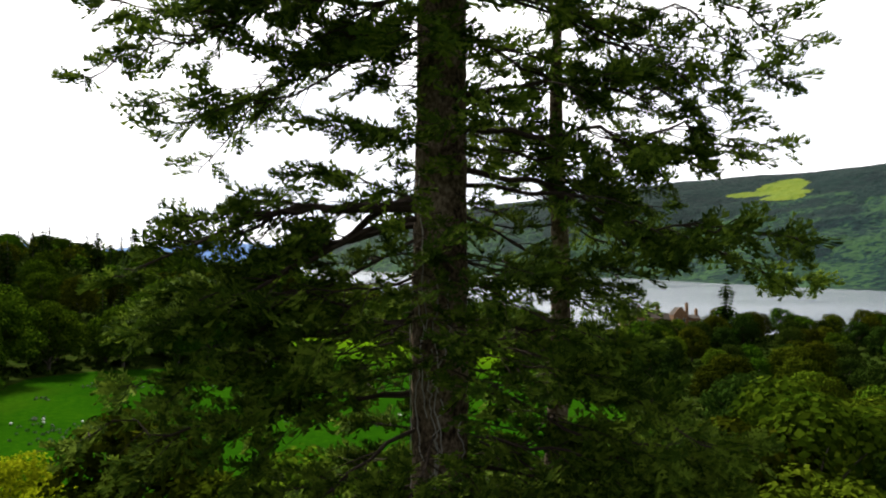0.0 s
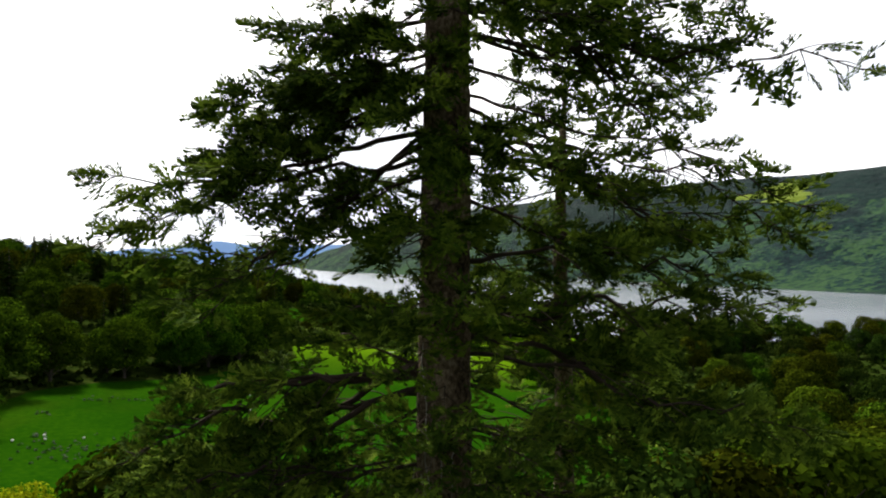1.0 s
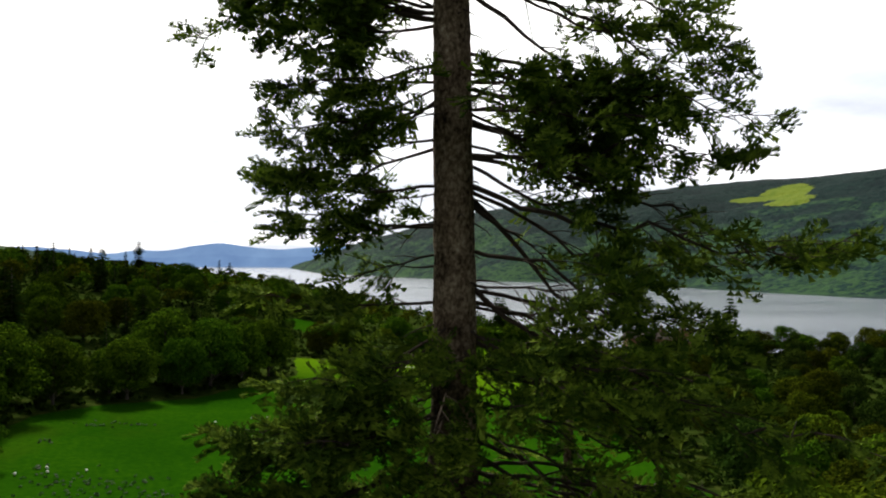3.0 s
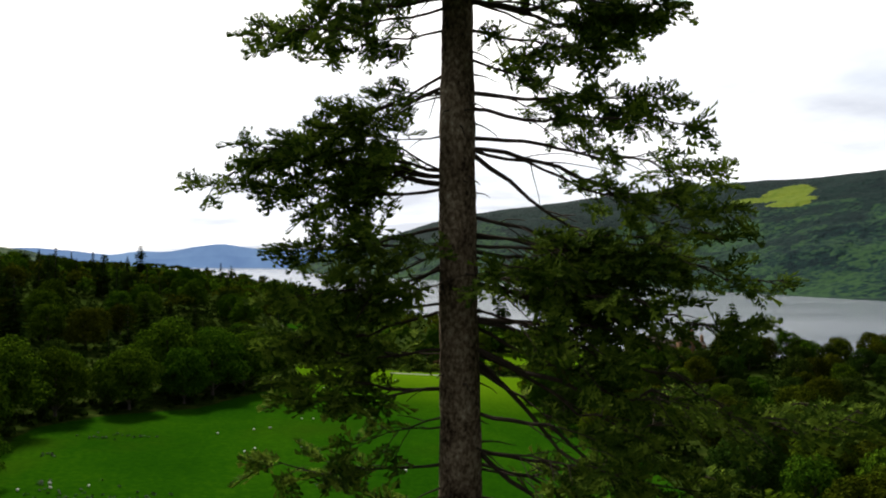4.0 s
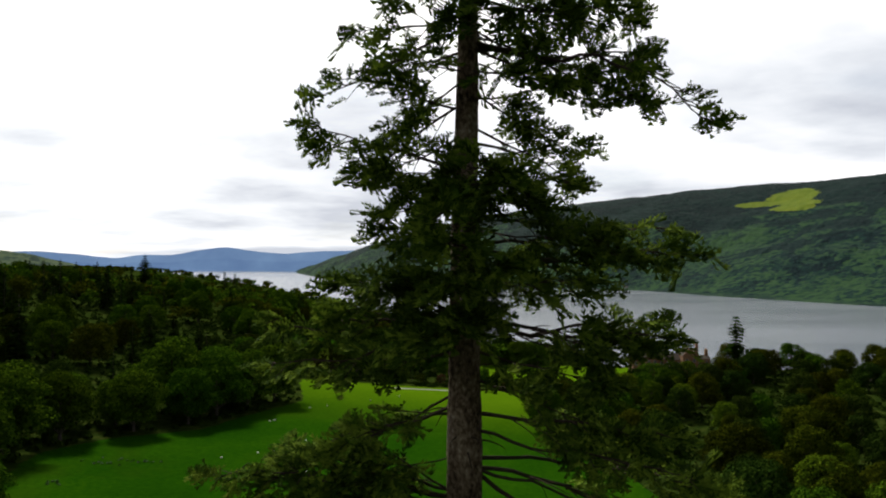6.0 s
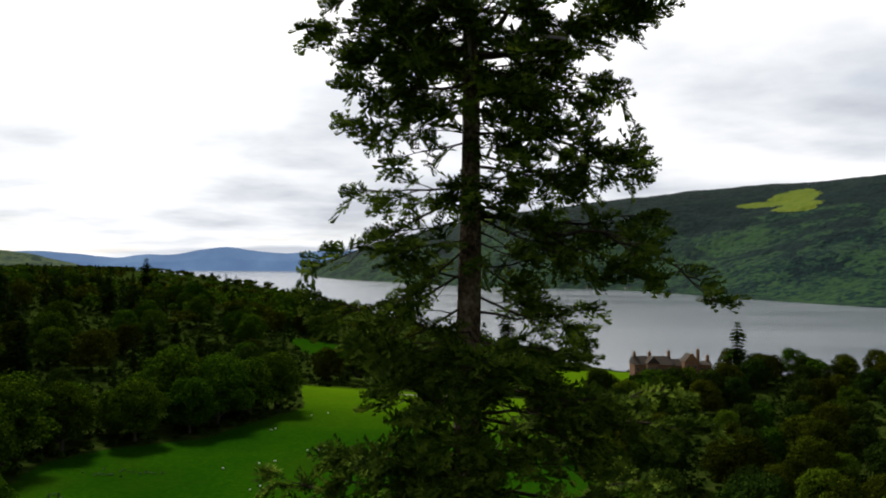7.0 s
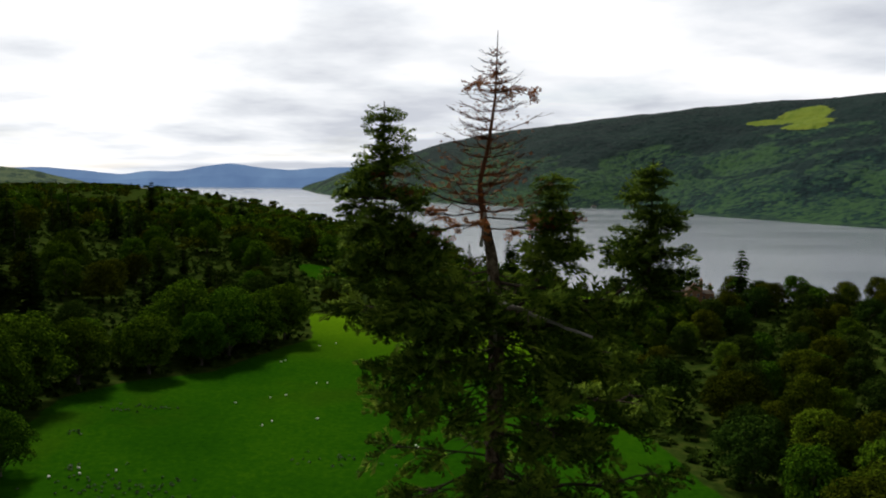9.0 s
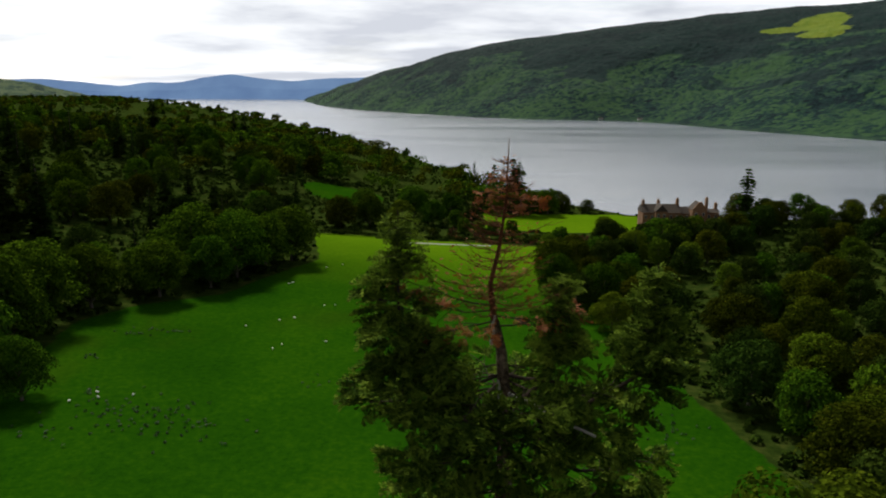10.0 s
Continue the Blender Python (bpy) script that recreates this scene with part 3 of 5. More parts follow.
def great_fir():
    rng = np.random.default_rng(11)
    tree = tagged(new("fir_tree"), "huge old fir with rough grey trunk, ragged branches, dead top", "tree")
    child("trunk", stem_mesh(rng, trunk_axis, trunk_radius, -18.0, 38.0, 0.16, 22, BARK), tree, "rough grey-brown fir trunk")

    def limb(z, az, length, drop=0.0, **more):
        fir_branch(tree, rng, z, az, length * 0.88, drop, **more)

    def bough(z, az, length, drop, curl, bare, dense, thick):
        fir_branch(tree, rng, z, az, length, drop, curl=curl, bare=bare if bare > 0.6 else 0.7 * bare, dense=0.64 * dense, thick=thick, steady=1.1)

    # the boughs, from below upwards
    bough(11.18, 14, 3.57, 0.60, 0.05, 0.3, 1.2, 1)
    bough(11.18, 181, 3.32, 0.80, 0.05, 0.3, 1.2, 1)
    bough(11.38, 192, 1.55, 1.40, -0.1, 0.8, 0.5, 1.2)
    bough(11.58, 191, 4.65, 0.90, 0.05, 0.3, 1.2, 1)
    bough(12.18, 6, 2.91, 0.60, 0.05, 0.3, 1.1, 1)
    bough(12.58, 189, 2.82, 1.70, -0.15, 0.3, 1.6, 1.4)
    bough(12.78, 176, 4.20, 1.20, -0.2, 0.35, 1.6, 1.8)
    bough(12.98, 3, 3.40, 0.90, 0.05, 0.4, 1, 1)
    bough(13.08, 183, 4.31, 0.30, -0.12, 0.35, 1.7, 2.4)
    bough(13.18, 169, 2.42, -0.30, -0.1, 0.3, 1.6, 1.2)
    bough(13.48, 349, 5.44, 0.50, 0.08, 0.45, 1.3, 1)
    bough(13.78, 13, 6.49, 1.80, 0, 0.5, 1.2, 1.2)
    bough(14.18, 15, 4.61, 0.40, 0.1, 0.3, 1.2, 1)
    bough(14.48, 355, 5.79, 0.45, 0.1, 0.45, 1.1, 1.2)
    bough(15.08, 359, 4.96, 0.20, 0.12, 0.5, 1, 1.2)
    bough(15.78, 195, 2.20, 0.10, 0.1, 0.2, 1.2, 1)
    bough(16.18, 15, 4.30, 0.40, 0.1, 0.3, 1.2, 1)
    bough(16.18, 180, 4.28, 1.75, 0.25, 0.75, 0.35, 0.8)
    bough(16.20, 359, 2.69, 1.00, 0.05, 0.3, 1.2, 1)
    bough(16.58, 166, 2.94, 0.40, 0.1, 0.3, 1.1, 1)
    bough(16.70, 175, 2.09, 1.20, 0.05, 0.4, 1, 1)
    bough(16.90, 185, 5.44, 0.55, 0.15, 0.35, 1.2, 1.2)
    bough(16.98, 357, 4.75, 1.15, -0.1, 0.75, 0.558, 0.9)
    bough(17.10, 13, 3.72, 0.70, 0.1, 0.3, 0.744, 1)
    bough(17.15, 168, 4.14, 2.10, -0.05, 0.85, 0.4, 1)
    bough(17.19, 175, 5.44, 1.65, 0.05, 0.35, 1, 1.1)
    bough(17.30, 2, 6.17, 1.75, -0.05, 0.7, 0.434, 1)
    bough(17.38, 194, 5.73, 2.65, -0.05, 0.55, 1, 1.2)
    bough(17.38, 9, 6.29, 1.70, -0.15, 0.85, 0.434, 0.8)
    bough(17.39, 169, 4.60, 3.30, -0.03, 0.92, 0.3, 1.2)
    bough(17.59, 1, 4.66, 1.90, 0, 0.4, 0.682, 1.2)
    bough(17.80, 14, 5.98, 1.55, 0, 0.6, 0.496, 1)
    bough(17.80, 179, 3.99, 1.00, 0.1, 0.2, 1.5, 1.1)
    bough(18.00, 352, 3.28, 0.60, 0.1, 0.3, 0.744, 1)
    bough(18.20, 179, 4.09, 0.55, 0.1, 0.2, 1.5, 1.1)
    bough(18.29, 178, 4.01, 1.30, 0.1, 0.2, 1.5, 1)
    bough(18.52, 0, 3.66, 1.00, 0.1, 0.2, 0.992, 1.1)
    bough(18.59, 170, 3.48, 1.00, 0.1, 0.2, 1.6, 1)
    bough(18.70, 180, 3.19, 0.80, 0.1, 0.2, 1.5, 1)
    bough(19.02, 173, 3.10, 1.50, 0.1, 0.15, 1.8, 1.1)
    bough(19.09, 13, 4.88, 1.50, 0, 0.5, 0.558, 1)
    bough(19.10, 351, 6.25, 1.25, 0.08, 0.5, 0.496, 1)
    bough(19.29, 188, 2.50, 0.40, 0.1, 0.2, 1.5, 1)
    bough(19.30, 194, 2.81, 0.55, 0.1, 0.2, 1.4, 1)
    bough(19.52, 351, 4.21, 0.80, 0.1, 0.25, 0.93, 1.1)
    bough(19.59, 10, 2.55, 1.00, 0.1, 0.2, 0.806, 1)
    bough(19.60, 4, 4.29, 1.00, 0.05, 0.45, 0.496, 1)
    bough(19.62, 176, 2.37, 0.90, 0.1, 0.15, 1.8, 1)
    bough(20.12, 3, 2.60, 0.20, 0.1, 0.2, 0.992, 1)
    bough(20.19, 186, 3.04, -0.10, 0.15, 0.35, 1.1, 1)
    bough(20.20, 0, 4.34, 0.85, 0.05, 0.4, 0.62, 1)
    bough(20.39, 7, 4.62, 1.00, 0, 0.4, 0.682, 1)
    bough(20.49, 345, 3.75, 3.90, -0.08, 0.85, 0.31, 1.6)
    bough(20.79, 170, 0.58, 0.00, 0, 0.9, 0.2, 1.5)
    bough(21.02, 192, 1.69, 0.50, 0.1, 0.4, 0.9, 0.9)
    bough(21.09, 356, 4.54, 1.15, 0, 0.45, 1.1, 1.1)
    bough(21.49, 179, 2.67, 0.00, 0.1, 0.3, 1.4, 1.3)
    bough(21.52, 194, 2.70, 0.15, -0.08, 0.5, 1.1, 0.9)
    bough(21.90, 2, 1.36, 1.00, 0, 0.8, 0.5, 2.2)
    bough(22.04, 12, 2.94, 2.75, -0.02, 0.75, 0.7, 1.9)
    bough(22.12, 9, 4.70, 0.80, 0.12, 0.6, 0.8, 1)
    bough(22.19, 185, 2.99, -0.30, 0.1, 0.4, 1.2, 1)
    bough(22.22, 346, 6.03, 1.10, 0.15, 0.75, 0.6, 1.1)
    bough(22.59, 14, 3.88, 1.30, 0.05, 0.4, 1, 1)
    bough(22.69, 351, 6.25, 0.90, -0.05, 0.75, 0.7, 0.8)
    bough(22.72, 351, 4.65, 0.20, 0.15, 0.4, 1.3, 1.2)
    bough(22.87, 179, 3.04, 0.40, 0.15, 0.45, 1.1, 1)
    bough(23.37, 13, 3.11, 0.55, 0.1, 0.2, 1.5, 1.6)
    bough(23.50, 13, 2.41, 0.80, 0.1, 0.2, 1.6, 1)
    bough(23.62, 195, 2.94, 0.50, 0.1, 0.25, 1.6, 1.1)
    bough(23.70, 182, 2.78, 1.45, 0.05, 0.25, 1.5, 1)
    bough(23.92, 12, 4.35, 0.70, 0.1, 0.3, 1.6, 1.1)
    bough(23.92, 177, 1.83, 0.40, 0.1, 0.15, 1.6, 1)
    bough(24.00, 184, 2.77, 0.30, 0.1, 0.2, 1.6, 1)
    bough(24.15, 3, 3.24, 0.05, 0, 0.25, 1.6, 1.1)
    bough(24.22, 347, 5.29, 0.85, -0.02, 0.9, 0.8, 0.7)
    bough(24.32, 175, 2.96, 0.20, 0.1, 0.2, 1.7, 1.1)
    bough(24.52, 356, 3.75, 0.50, 0.1, 0.2, 1.6, 1.1)
    bough(25.00, 179, 3.27, 0.10, 0.1, 0.3, 1.7, 1)
    bough(25.08, 184, 3.39, -0.57, 0.12, 0.3, 1.7, 1.6)
    bough(25.20, 175, 2.59, -0.80, 0.1, 0.25, 1.7, 1)
    bough(25.22, 176, 3.45, 0.05, 0.08, 0.25, 1.6, 1.3)
    bough(25.30, 174, 1.69, -1.10, 0.12, 0.2, 1.6, 1)
    bough(25.32, 172, 4.94, 0.45, -0.05, 0.9, 0.9, 0.8)
    bough(25.65, 0, 2.44, 2.00, -0.04, 0.88, 0.4, 1.8)
    bough(25.70, 359, 4.23, 1.45, -0.05, 0.8, 0.7, 0.9)
    bough(25.72, 9, 4.70, 0.70, 0.1, 0.4, 1.1, 1.1)
    bough(25.90, 5, 4.53, 0.75, -0.02, 0.7, 0.8, 1)
    bough(26.40, 347, 3.67, 0.70, 0.05, 0.6, 0.9, 1)
    bough(26.70, 166, 1.12, 0.00, 0.15, 0.3, 1.3, 1)
    bough(26.70, 359, 3.30, 0.30, 0.1, 0.3, 1.5, 1.4)
    bough(26.82, 175, 3.35, 1.30, 0, 0.35, 1.6, 1.2)
    bough(27.02, 181, 2.10, 0.90, 0, 0.2, 1.6, 1)
    bough(27.30, 356, 1.97, 0.70, 0.1, 0.2, 1.5, 1)
    bough(27.80, 186, 1.74, 0.55, 0.1, 0.2, 1.4, 1)
    bough(27.80, 346, 2.25, 0.45, 0.05, 0.3, 1.5, 1.2)
    bough(28.20, 186, 3.27, 0.65, 0.05, 0.6, 1, 0.8)
    bough(28.30, 346, 3.38, 0.10, 0.08, 0.6, 1.2, 1.5)
    bough(28.30, 351, 3.07, 0.50, -0.1, 0.75, 1.1, 0.8)
    bough(28.40, 166, 3.70, 0.10, 0.02, 0.5, 1.3, 1.2)
    bough(28.42, 10, 3.55, 0.40, 0.1, 0.55, 1.3, 1.4)
    bough(28.42, 169, 2.18, -0.20, 0.1, 0.3, 1.5, 1)
    bough(28.82, 187, 1.82, -0.20, 0.1, 0.2, 1.5, 1)
    bough(29.12, 13, 1.96, 0.10, 0.1, 0.15, 1.5, 1)
    bough(29.15, 180, 2.15, 0.20, 0.1, 0.2, 1.6, 1)
    bough(29.65, 3, 3.85, 0.30, 0.15, 0.4, 1.3, 1)
    bough(29.72, 176, 1.24, -0.30, 0.1, 0.1, 1.6, 1)
    bough(29.72, 357, 3.72, 0.25, 0.05, 0.55, 1.1, 1)
    bough(30.22, 353, 2.33, 0.20, 0.1, 0.1, 1.6, 1)
    bough(30.62, 180, 1.35, 0.40, 0.1, 0.1, 1.6, 1)
    bough(31.02, 188, 1.26, 0.00, 0.1, 0.3, 1.1, 0.9)
    bough(31.02, 353, 1.74, 0.35, 0.1, 0.1, 1.6, 1)
    bough(31.07, 174, 2.62, -0.95, 0.05, 0.5, 1.3, 1.2)
    bough(31.52, 12, 1.91, -0.15, 0.3, 0.75, 0.7, 1.1)
    bough(32.12, 186, 1.44, -0.40, 0.1, 0.3, 1.1, 1.1)
    bough(32.32, 0, 1.48, -0.20, 0.15, 0.4, 0.9, 1)
    bough(33.17, 168, 1.36, 0.25, 0.1, 0.2, 1.3, 1)
    bough(33.22, 4, 3.22, 0.00, 0.05, 0.4, 1.6, 1.4)
    bough(33.32, 344, 4.01, 1.82, -0.2, 0.8, 1.2, 1.2)
    bough(33.42, 353, 2.87, 1.30, -0.2, 0.75, 1.3, 0.8)
    bough(33.54, 184, 2.50, 1.25, -0.1, 0.6, 0.7, 1)
    bough(33.54, 355, 1.15, 0.60, 0.05, 0.2, 1.4, 1)
    bough(33.72, 166, 2.06, 0.05, 0.05, 0.25, 1.4, 1)
    bough(34.12, 10, 3.21, 0.30, 0.1, 0.3, 1.4, 1)
    bough(34.34, 10, 1.71, 0.40, 0.1, 0.2, 1.5, 1)
    bough(34.54, 180, 1.17, 0.30, 0.1, 0.1, 1.5, 1)
    bough(35.14, 15, 3.72, 0.55, 0.1, 0.45, 1.3, 1.3)
    bough(35.14, 183, 1.97, 0.20, 0.1, 0.25, 1.4, 1)
    bough(35.54, 187, 1.98, 0.00, 0.1, 0.2, 1.6, 1)
    bough(35.94, 12, 2.27, 0.50, 0.1, 0.2, 1.6, 1)
    bough(36.34, 347, 2.32, 0.60, 0.1, 0.2, 1.6, 1)
    bough(36.44, 174, 1.07, 0.30, 0.1, 0.2, 1.3, 1)
    bough(36.94, 191, 2.64, 0.25, 0.3, 0.6, 1.9, 1.2)
    bough(36.94, 359, 3.26, -0.10, 0.15, 0.6, 1.9, 1.2)

    # the heavy arching boughs and skirts low on the stem
    for z, az, length, drop, curl in ((13.2, 188, 4.9, 1.4, -0.2), (12.9, 196, 4.2, 1.9, -0.2), (13.3, 175, 5.4, 2.2, -0.16), 
                                      (10.3, 190, 5.2, 1.0, 0.0), (9.9, 182, 5.6, 0.9, 0.05), (9.3, 208, 4.4, 0.8, 0.05),
                                      (10.8, -14, 4.6, 1.0, 0.0), (10.0, -4, 5.2, 0.9, 0.05), (9.2, -22, 4.4, 0.8, 0.05), (8.6, 8, 5.0, 0.6, 0.05)):
        bough(z, az, length, drop, curl, 0.62 if curl < 0 else 0.4, 1.7, 1.8 if curl < 0 else 1.0)

    for z, az, length, drop, dense in ((32.6, 196, 1.5, 1.3, 2.0), (32.2, 170, 1.8, 1.2, 2.0), (31.6, 205, 1.6, 0.9, 1.8), (32.4, -10, 1.7, 1.1, 1.8), (31.8, 15, 2.0, 1.0, 1.8), (33.2, -16, 2.2, 1.2, 1.6)):
        bough(z, az, length, drop, 0.0, 0.2, dense, 1.0)

    for z, az, length, drop in ((24.0, 350, 3.3, 0.8), (23.8, 12, 2.6, 0.9), (23.5, 335, 3.4, 0.4), (23.3, 20, 3.0, 0.7), (22.9, 345, 2.6, 0.8), (23.0, 188, 2.4, 0.8)):
        bough(z, az, length, drop, 0.0, 0.3, 1.5, 1.0)
    # a ring of boughs under the dead top
    for i in range(11):
        bough(35.5 + 0.13 * i, 33 + 98 * i, 1.5 + 0.35 * (i % 3), -0.15, 0.15, 0.25, 2.0, 0.9)
    # tufts close to the stem
    for i in range(14):
        limb(11.6 + 0.36 * i, rng.uniform(215, 325), rng.uniform(0.7, 1.5), rng.uniform(0.1, 0.5), bare=0.2, dense=0.9, thick=0.7)

    # boughs towards the viewer that hide the stem
    for h in (28.5, 28.9, 29.3, 29.7, 30.1, 30.5, 30.9, 31.2):
        limb(h, rng.uniform(235, 305), rng.uniform(1.6, 2.4), 0.3, bare=0.0, dense=1.8)
    for h in (16.9, 17.4, 17.9, 18.4, 18.9, 19.4, 19.8):
        limb(h, rng.uniform(230, 300), rng.uniform(1.8, 2.8), 0.6, bare=0.1, dense=1.6)
    for h in (32.8, 33.8, 34.7, 35.5, 36.3, 36.9):
        limb(h, rng.uniform(225, 315), rng.uniform(1.3, 2.2), 0.2, bare=0.1, dense=1.5)
    for h in (6.8, 7.4, 8.0, 8.5, 9.0):
        limb(h, rng.uniform(220, 320), rng.uniform(2.2, 3.4), 0.5, bare=0.1, dense=1.5)

    # whorls of lesser branches all the way up
    z = 6.5
    while z < 37.6:
        front = np.interp(z, [6, 8, 9.5, 11.5, 13, 16, 17, 19.4, 20.4, 28.2, 28.8, 31, 31.4, 32.6, 33.4, 38], [1.0, 1.0, 0.6, 0.35, 0.45, 0.5, 0.95, 0.95, 0.12, 0.1, 0.95, 0.95, 0.12, 0.2, 0.7, 0.9])
        sides = np.interp(z, [6, 12, 16, 20, 28, 29, 31, 31.5, 33, 38], [1.0, 0.55, 0.6, 0.65, 0.5, 0.85, 0.9, 0.5, 0.65, 0.65])
        turn = rng.uniform(0, 360)
        for i in range(6):
            az = (turn + i * 60 + rng.uniform(-18, 18)) % 360
            toward = max(0.0, -math.sin(radians(az)))
            chance = sides * (1 - toward) + front * toward
            if rng.random() > (0.9 if z < 12.5 else 0.32) * chance:
                continue
            length = reach(z, az) * rng.uniform(0.35, 0.80)
            limb(z + rng.uniform(-0.12, 0.12), az, max(0.7, length), length * rng.uniform(-0.05, 0.28), curl=rng.uniform(0.05, 0.2),
                 bare=rng.uniform(0.15, 0.5), thick=0.75, dense=rng.uniform(0.6, 1.2) * (1.3 if z < 9.5 else 0.75 if z < 14 or z > 31.5 else 1.0))
        z += rng.uniform(0.42, 0.66) if z < 30 else rng.uniform(0.30, 0.46)
    # short dead snags on the stem
    for i in range(70):
        h, a = rng.uniform(8, 35), rng.uniform(0, 2 * np.pi)
        out = np.array([math.cos(a), math.sin(a), rng.uniform(-0.35, 0.25)])
        span = rng.uniform(0.15, 0.9)
        q = np.linspace(0, 1, 6)[:, None]
        p = trunk_axis(h) + out * trunk_radius(h) * 0.8 + out * span * q + np.array([0, 0, -0.25]) * span * q * q + np.cumsum(rng.normal(0, 0.02, (6, 3)), axis=0) * q
        snag = Pile()
        snag.tube(p, np.linspace(0.022, 0.006, 6), 5)
        child("snag", snag.mesh("snag", TWIG), tree)

    # the dead leader
    def leader(z):
        k = np.array([(37.6, -0.05), (38.1, -0.16), (38.7, -0.24), (39.3, -0.10), (40.2, 0.02), (41.6, 0.06)])
        return np.stack([np.interp(z, k[:, 0], k[:, 1]), 13.0 + 0 * np.asarray(z, float), np.asarray(z, float)], -1)

    wood = Pile()
    hs = np.linspace(37.6, 41.35, 24)
    wood.tube(leader(hs), np.interp(hs, [37.6, 39, 41.35], [0.075, 0.040, 0.006]), 7, 0.08, rng)
    child("dead_leader", wood.mesh("dead_leader", DEAD_TWIG), tree, "bare dead top of the stem")
    for h in np.arange(38.2, 41.0, 0.16):
        bushy = np.interp(h, [38.1, 38.6, 39.2, 39.6, 40.0, 40.6, 41.3], [1.5, 1.25, 1.0, 0.9, 0.72, 0.40, 0.10])
        pile = Pile()
        for i in range(6):
            a = rng.uniform(0, 2 * np.pi)
            out = np.array([math.cos(a), math.sin(a), 0.0])
            span = bushy * rng.uniform(0.3, 1.15)
            q = np.linspace(0, 1, 7)
            p = leader(h) + out * (span * q)[:, None] + np.array([0, 0, 1.0]) * (span * (0.45 * q * q - 0.12 * q))[:, None] + rng.normal(0, 0.012, (7, 3))
            pile.tube(p, np.linspace(0.011, 0.003, 7), 4)
            for j in range(int(span * 22)):
                k = rng.integers(1, 6)
                w = out * rng.uniform(0.2, 0.8) + np.array([rng.normal(0, 0.5), rng.normal(0, 0.5), rng.uniform(-0.1, 0.5)])
                e = p[k] + w * rng.uniform(0.08, 0.22)
                pile.tube([p[k], (p[k] + e) / 2 + rng.normal(0, 0.01, 3), e], [0.005, 0.004, 0.002], 3)
        whorl = child("dead_branch", pile.mesh("dead_branch", DEAD_TWIG), tree, "bare reddish-brown dead twigs")
        rust = Pile()
        for i in range(int(np.interp(h, [38.1, 38.7, 39.0, 39.9, 40.3, 40.9, 41.2], [36, 30, 22, 20, 24, 14, 4]))):
            a, far = rng.uniform(0, 2 * np.pi), bushy * rng.uniform(0.1, 0.85 if h < 39.8 else 0.5)
            out = np.array([math.cos(a), math.sin(a), 0.25])
            place_spray(rust, rng, leader(h) + out * far + np.array([0, 0, rng.uniform(-0.1, 0.1)]), out + rng.normal(0, 0.4, 3), np.array([rng.normal(0, 0.5), rng.normal(0, 0.5), 1.0]), 0.20 if h < 38.9 else 0.13)
        if rust.v:
            child("dead_needles", rust.mesh("dead_needles", RED_NEEDLES), whorl, "rust-red dead needles")
    # red dead branches below it
    for h, az, span, drop in ((38.3, 185, 1.7, -0.5), (38.0, 200, 1.3, 0.1), (38.2, 172, 1.2, 0.0), (38.1, 350, 1.5, -0.1), (37.9, 20, 1.6, -0.2), (38.0, 250, 0.9, 0.0), (40.6, 90, 0.4, 0.0), (40.4, 200, 0.45, 0.0), (40.3, 330, 0.45, 0.0)):
        fir_branch(tree, rng, h, az, span, drop, curl=0.2, bare=0.30, dense=1.7, thick=0.7, size=0.42, needles=RED_NEEDLES, axis=leader,
                   stem=lambda z: 0.04, label="dead branch with rust-red needles")
    for foot, tip, r in (((0.10, 12.95, 35.7), (-0.10, 12.2, 37.15), 0.040), ((0.10, 12.95, 36.6), (1.65, 12.1, 36.15), 0.042), ((-0.2, 12.85, 37.6), (-0.16, 12.7, 38.2), 0.034)):
        q = np.linspace(0, 1, 9)[:, None]
        p = np.array(foot) * (1 - q) + np.array(tip) * q + rng.normal(0, 0.02, (9, 3)) * np.sin(q * np.pi)
        wood = Pile()
        wood.tube(p, np.linspace(r, r * 0.6, 9), 7, 0.1, rng)
        child("bleached_limb", wood.mesh("bleached_limb", BLEACHED), tree, "bleached bare limb")
    # pale dead creeper stems on the lower trunk
    for i in range(8):
        h0, a = rng.uniform(7.5, 10), rng.uniform(3.4, 5.8)
        hs = np.linspace(h0, h0 + rng.uniform(1.5, 4.5), 26)
        turn = a + np.cumsum(rng.normal(0, 0.07, 26))
        r = trunk_radius(hs) + 0.03
        p = trunk_axis(hs) + np.stack([np.cos(turn) * r, np.sin(turn) * r, 0 * hs], -1)
        vine = Pile()
        vine.tube(p, np.full(26, 0.010), 5)
        child("creeper", vine.mesh("creeper", BLEACHED), tree, "pale dead creeper stem")

    # upright side leaders like small trees
    for x0, y0, foot, top, wide in ((-1.90, 12.8, 37.3, 40.1, 0.90), (2.78, 12.9, 37.2, 39.15, 0.66), (1.05, 12.9, 37.5, 38.85, 0.36)):
        def own_axis(z, x0=x0, y0=y0):
            return np.stack([x0 + 0 * np.asarray(z, float), y0 + 0 * np.asarray(z, float), np.asarray(z, float)], -1)

        join = np.array([0.05, 13.0, foot - 1.1])
        q = np.linspace(0, 1, 8)[:, None]
        arm = Pile()
        p = join * (1 - q) + np.array([x0, y0, foot]) * q + np.array([0, 0, -0.35]) * np.sin(q * np.pi)
        arm.tube(np.concatenate([p, [[x0, y0, foot + (top - foot) * t] for t in (0.25, 0.5, 0.75, 1.0)]]), np.linspace(0.075, 0.008, 12), 6, 0.1, rng)
        child("side_leader", arm.mesh("side_leader", TWIG), tree, "upright side leader like a small fir")
        z = foot - 0.15
